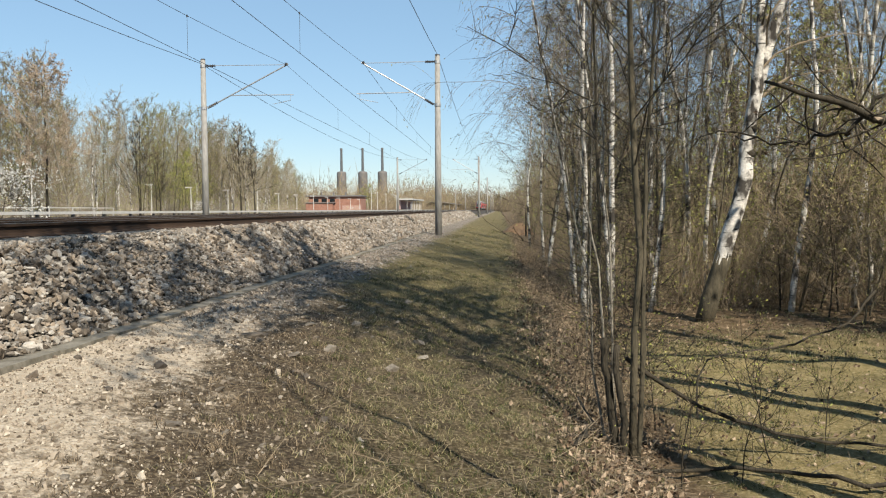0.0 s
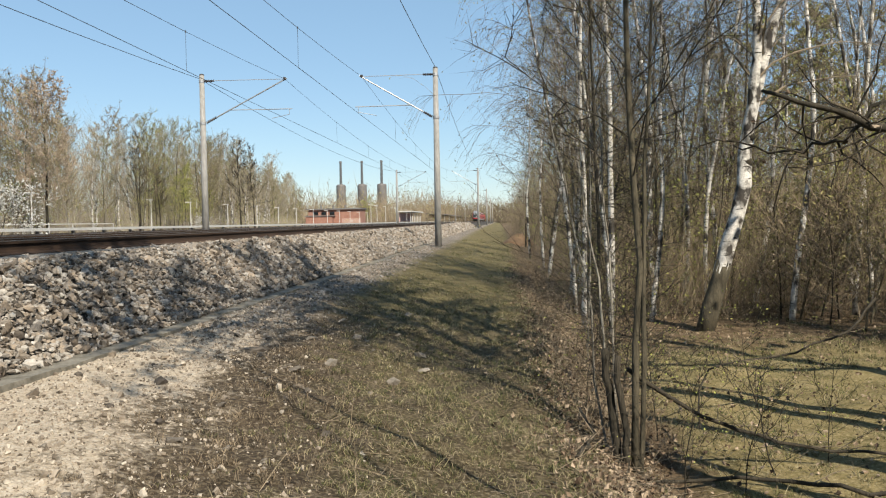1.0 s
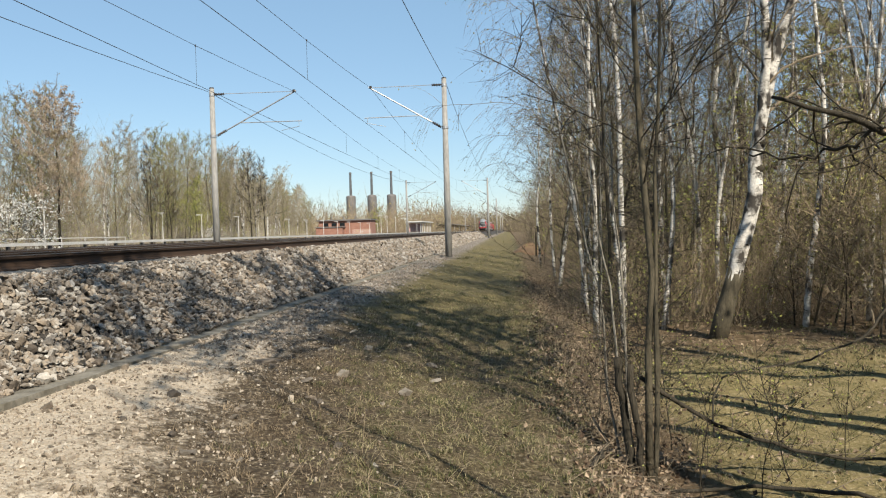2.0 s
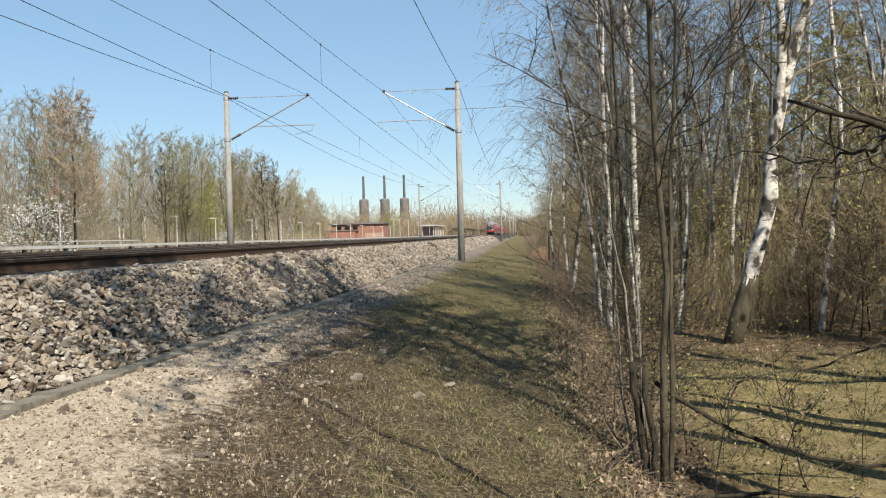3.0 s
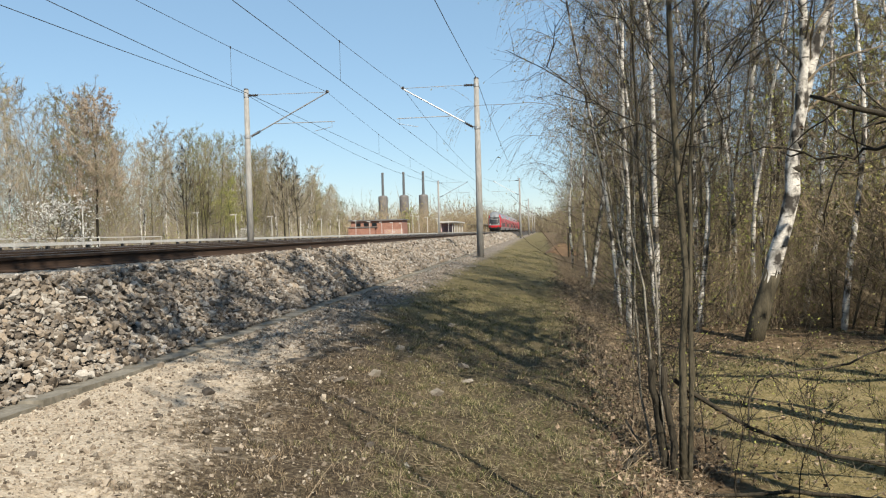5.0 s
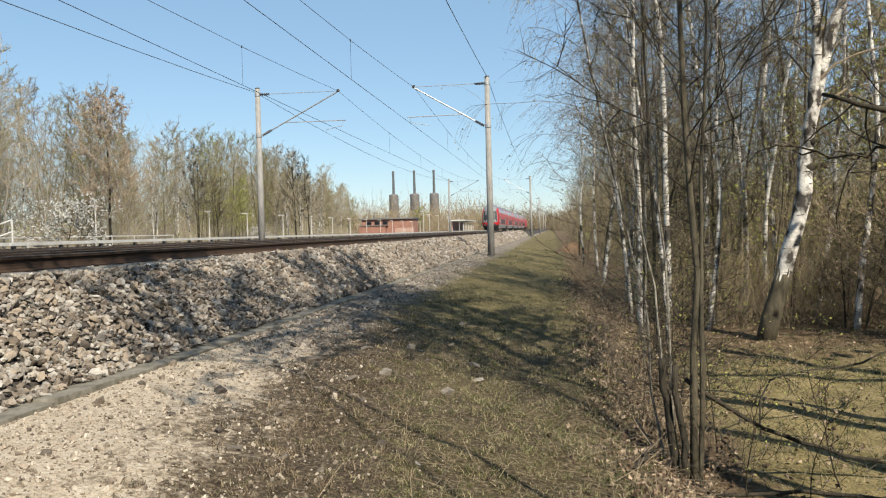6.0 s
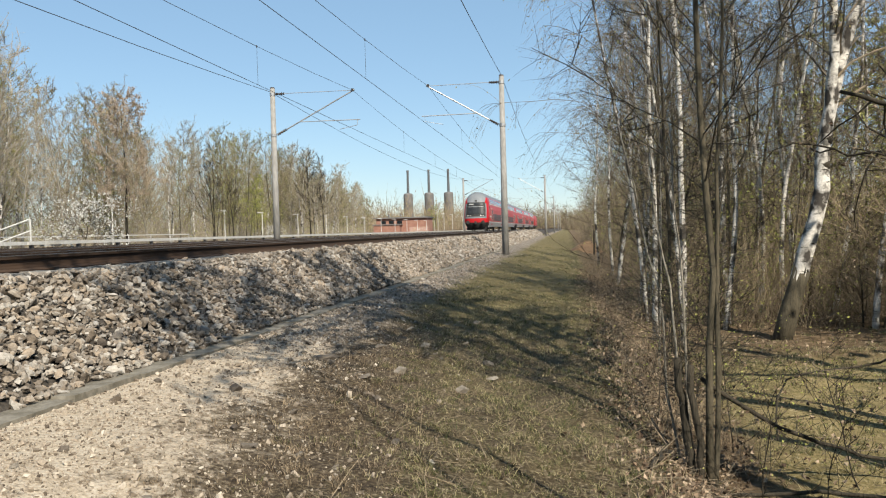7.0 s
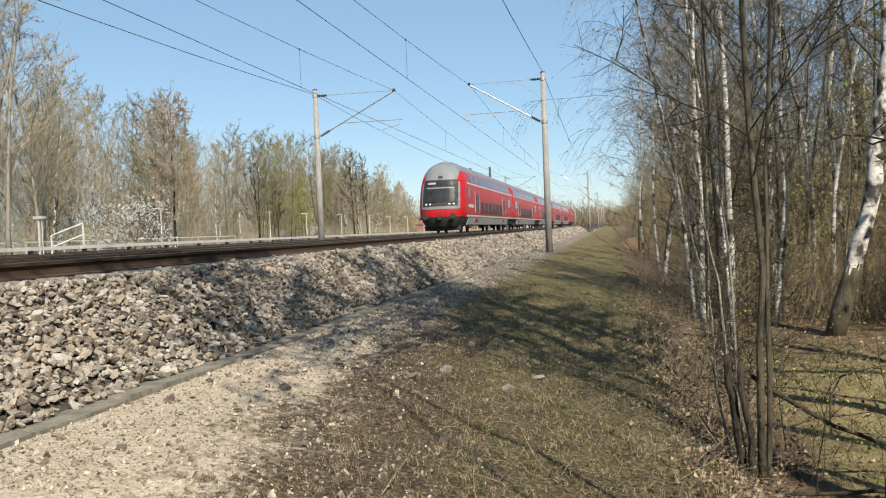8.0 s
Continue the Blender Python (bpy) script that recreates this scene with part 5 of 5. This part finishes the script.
def ballast():
    rng = np.random.default_rng(31)
    owner = bpy.data.objects["ballast_bed"]
    ball = bmesh.new()
    bmesh.ops.create_icosphere(ball, subdivisions=1, radius=0.55)
    ico, ico_faces = np.array([v.co[:] for v in ball.verts]), [tuple(v.index for v in f.verts) for f in ball.faces]
    ball.free()
    for y0, y1, x0, x1, n, size in ((3.6, 13, -5.75, -3.8, 13000, 0.051), (13, 30, -5.75, -3.84, 15000, 0.055), (30, 75, -5.7, -3.84, 14000, 0.07), (75, 135, -5.6, -3.84, 4500, 0.15), (4, 30, -9.6, -7.4, 1600, 0.07)):
        x, y = x0 + (x1 - x0) * rng.random(n), y0 + (y1 - y0) * rng.random(n)
        s = size * rng.lognormal(0, 0.28, n)
        z = bed_height(x) + s * np.where(x < -5.0, rng.uniform(-0.3, 0.1, n), rng.uniform(-0.05, 0.5, n))
        near = y0 < 4 and x1 > -4
        shape, faces = (ico, ico_faces) if near else (CUBE, STONE_FACES)
        v = stone_shapes(rng, n, shape, 0.35) * s[:, None, None] + np.stack([x, y, z], -1)[:, None]
        tagged(part("ballast_stones", Geo().add_many(v, faces, n, len(shape)), STONE, owner, "angular crushed grey stones"), kind="stuff")
    shapes = stone_shapes(rng, 10, ico)
    pieces = [Geo().add(v * 0.072, ico_faces).mesh("stone", STONE_PIECE) for v in shapes]
    for k in range(280):
        x, y = rng.uniform(-4.9, -3.95), rng.uniform(4.2, 9.0)
        ob = new("stone", pieces[k % 10])
        ob.parent = owner
        k2 = rng.uniform(0.65, 1.25)
        ob.matrix_basis = pose(x, y, float(bed_height(x)) + 0.045, *rng.uniform(0, 360, 3)) @ Matrix.Diagonal((k2, k2, k2, 1))


ballast()


def loose_stones():
    rng = np.random.default_rng(33)
    ball = bmesh.new()
    bmesh.ops.create_icosphere(ball, subdivisions=1, radius=0.55)
    ico, ico_faces = np.array([v.co[:] for v in ball.verts]), [tuple(v.index for v in f.verts) for f in ball.faces]
    ball.free()
    pieces = [Geo().add(v * 0.1, ico_faces).mesh("stone", PEBBLE) for v in stone_shapes(rng, 8, ico, 0.2)]
    for k in range(170):
        y = rng.uniform(3.8, 13)
        x = rng.uniform(-3.5, -1.7) + rng.random() ** 3 * 1.5
        s = rng.choice([0.35, 0.5, 0.8, 1.3], p=[0.45, 0.3, 0.18, 0.07])
        ob = tagged(new("stone", pieces[k % 8]), "loose grey ballast stone lying on the sandy verge", "stone", "loose stones on the verge")
        ob.matrix_basis = pose(x, y, on_ground(x, y) + 0.012 * s, rng.uniform(-15, 15), rng.uniform(-15, 15), rng.uniform(0, 360)) @ Matrix.Diagonal((s, s, s * 0.8, 1))
    n = 5000
    x, y = rng.normal(-3.15, 0.3, n), 9 + 34 * rng.random(n) ** 1.3
    x = np.clip(x, -3.58, -1.9)
    s = 0.022 * rng.lognormal(0, 0.4, n)
    v = stone_shapes(rng, n) * s[:, None, None] + np.stack([x, y, ground_z(x, y) + s * 0.2], -1)[:, None]
    tagged(new("berm_gravel", Geo().add_many(v, STONE_FACES, n, 8).mesh("berm_gravel", STONE)), "grey gravel spilled along the foot of the ballast", "gravel", kind="stuff")
    flat = tagged(new("stone", pieces[0]), "flat pale stone lying in the dry grass", "stone", "loose stones on the verge")
    flat.matrix_basis = pose(-2.55, 8.35, on_ground(-2.55, 8.35) + 0.02, 0, 4, 20) @ Matrix.Diagonal((3.4, 1.6, 0.7, 1))
    n = 30000
    x, y = rng.uniform(-3.6, 0.3, n), 3.6 + 10 * rng.random(n) ** 1.3
    keep = x + 0.14 * y < np.where(rng.random(n) < 0.7, rng.normal(-1.5, 0.3, n), rng.normal(-0.6, 0.5, n))
    x, y = x[keep], y[keep]
    s = 0.0095 * rng.lognormal(0, 0.5, len(x))
    v = stone_shapes(rng, len(x)) * s[:, None, None] + np.stack([x, y, ground_z(x, y) + s * 0.25], -1)[:, None]
    tagged(new("grit", Geo().add_many(v, STONE_FACES, len(x), 8).mesh("grit", GRIT)), "pale coarse grit scattered over the sand", "gravel", kind="stuff")


GRIT = material("pale_grit", [(0.07, 0.055, 0.042), (0.25, 0.21, 0.165), (0.42, 0.38, 0.32)], 9, 0.9, per="island", spread=(0.1, 0.9))
loose_stones()


def grass():
    rng = np.random.default_rng(35)
    g, dry = Geo(), Geo()
    for y0, y1, n, size in ((3.6, 9, 60000, 0.9), (9, 20, 44000, 1.25), (20, 60, 16000, 2.0)):
        clumps = n // 14
        cx, cy = rng.uniform(-3.4, 1.3, clumps), y0 + (y1 - y0) * rng.random(clumps)
        right = rng.random(clumps) < 0.32
        cx = np.where(right, rng.uniform(1.6, 7.0, clumps), cx)
        cy = np.where(right & (cy > 14), cy * 0.5 + 4, cy)
        line = cx + 0.14 * cy
        keep = (line > rng.normal(-1.4, 0.35, clumps)) & (cx > rng.normal(-2.4, 0.25, clumps)) & ((cx < 0.75) | (cx > 1.5) | (rng.random(clumps) < 0.2))
        cx, cy = cx[keep], cy[keep]
        tall = rng.lognormal(0, 0.35, len(cx))
        x = np.repeat(cx, 14) + rng.normal(0, 0.032 * size, len(cx) * 14)
        y = np.repeat(cy, 14) + rng.normal(0, 0.032 * size, len(cx) * 14)
        k = len(x)
        h = 0.038 * size ** 0.5 * np.repeat(tall, 14) * rng.uniform(0.5, 1.4, k)
        base = np.stack([x, y, ground_z(x, y) - 0.005], -1)
        az = rng.uniform(0, 6.283, k)
        side = np.stack([np.cos(az), np.sin(az), np.zeros(k)], -1) * (0.0028 * size)
        lean = np.stack([rng.normal(0, 1.0, k), rng.normal(0, 1.0, k), np.zeros(k)], -1) * h[:, None]
        up = np.array([0, 0, 1.0]) * h[:, None]
        v = np.stack([base - side, base + side, base + up * 0.6 + lean * 0.35 + side * 0.7, base + up * 0.6 + lean * 0.35 - side * 0.7, base + up * 0.85 + lean], 1)
        brown = np.repeat(cx + 0.14 * cy + rng.normal(0, 0.4, len(cx)) < -0.45, 14)
        for geo, pick in ((g, ~brown), (dry, brown)):
            geo.add_many(v[pick], [(0, 1, 2, 3), (3, 2, 4)], int(pick.sum()), 5)
    tagged(new("withered_grass", dry.mesh("withered_grass", GRASS_BROWN)), "low brown withered grass and herbs beside the sand", "grass", kind="stuff")
    tagged(new("grass", g.mesh("grass", GRASS)), "short dry and green verge grass in tufts", "grass", kind="stuff")


grass()


def litter():
    rng = np.random.default_rng(37)
    n = 16000
    y = 4 + 30 * rng.random(n) ** 1.6
    x = np.where(rng.random(n) < 0.55, rng.normal(0.85, 0.3, n), rng.uniform(0.6, 8, n))
    p = np.stack([x, y, ground_z(x, y) + 0.008 + 0.02 * rng.random(n)], -1)
    tagged(new("leaf_litter", Geo().flakes(p, 0.035, rng, 1.3).mesh("leaf_litter", DEAD_LEAF)), "brown fallen leaves in the ditch and clearing", "leaf litter", kind="stuff")
    n = 4500
    y = 4 + 22 * rng.random(n) ** 1.5
    x = np.where(rng.random(n) < 0.7, rng.normal(0.8, 0.28, n), rng.uniform(-1.5, 6, n))
    a = np.stack([x, y, ground_z(x, y) + 0.012], -1)
    d = rng.normal(size=(n, 3)) * np.array([1, 1, 0.25])
    d[:, 2] = np.abs(d[:, 2])
    d /= np.linalg.norm(d, axis=1)[:, None]
    c = a + d * rng.uniform(0.08, 0.4, n)[:, None]
    tagged(new("brushwood", Geo().twigs(a, (a + c) / 2 + rng.normal(size=(n, 3)) * 0.01, c, 0.003).mesh("brushwood", TWIG)), "dry fallen twigs along the ditch", "brushwood", kind="stuff")
    # low dry weeds on the verge
    n = 2600
    y = 4 + 14 * rng.random(n) ** 1.3
    x = rng.uniform(-2.6, 0.4, n)
    ok = x + 0.14 * y > -1.6
    a = np.stack([x, y, ground_z(x, y) - 0.005], -1)[ok]
    d = rng.normal(size=(len(a), 3)) * np.array([0.5, 0.5, 0.2]) + np.array([0, 0, 0.9])
    c = a + d * rng.uniform(0.04, 0.14, len(a))[:, None]
    tagged(new("dry_weeds", Geo().twigs(a, (a + c) / 2, c, 0.0018).mesh("dry_weeds", TWIG)), "withered weed stalks standing in the grass", "weeds", kind="stuff")


litter()


# ---- what moves ----
def motions():
    speed, front = 44.2, 50.0
    for ob, back in TRAIN:
        rows = [(t, pose(FAR_TRACK, front + back + speed * (8.0 - t), RAIL_Z)) for t in range(9)]
        walk(ob, rows)


motions()
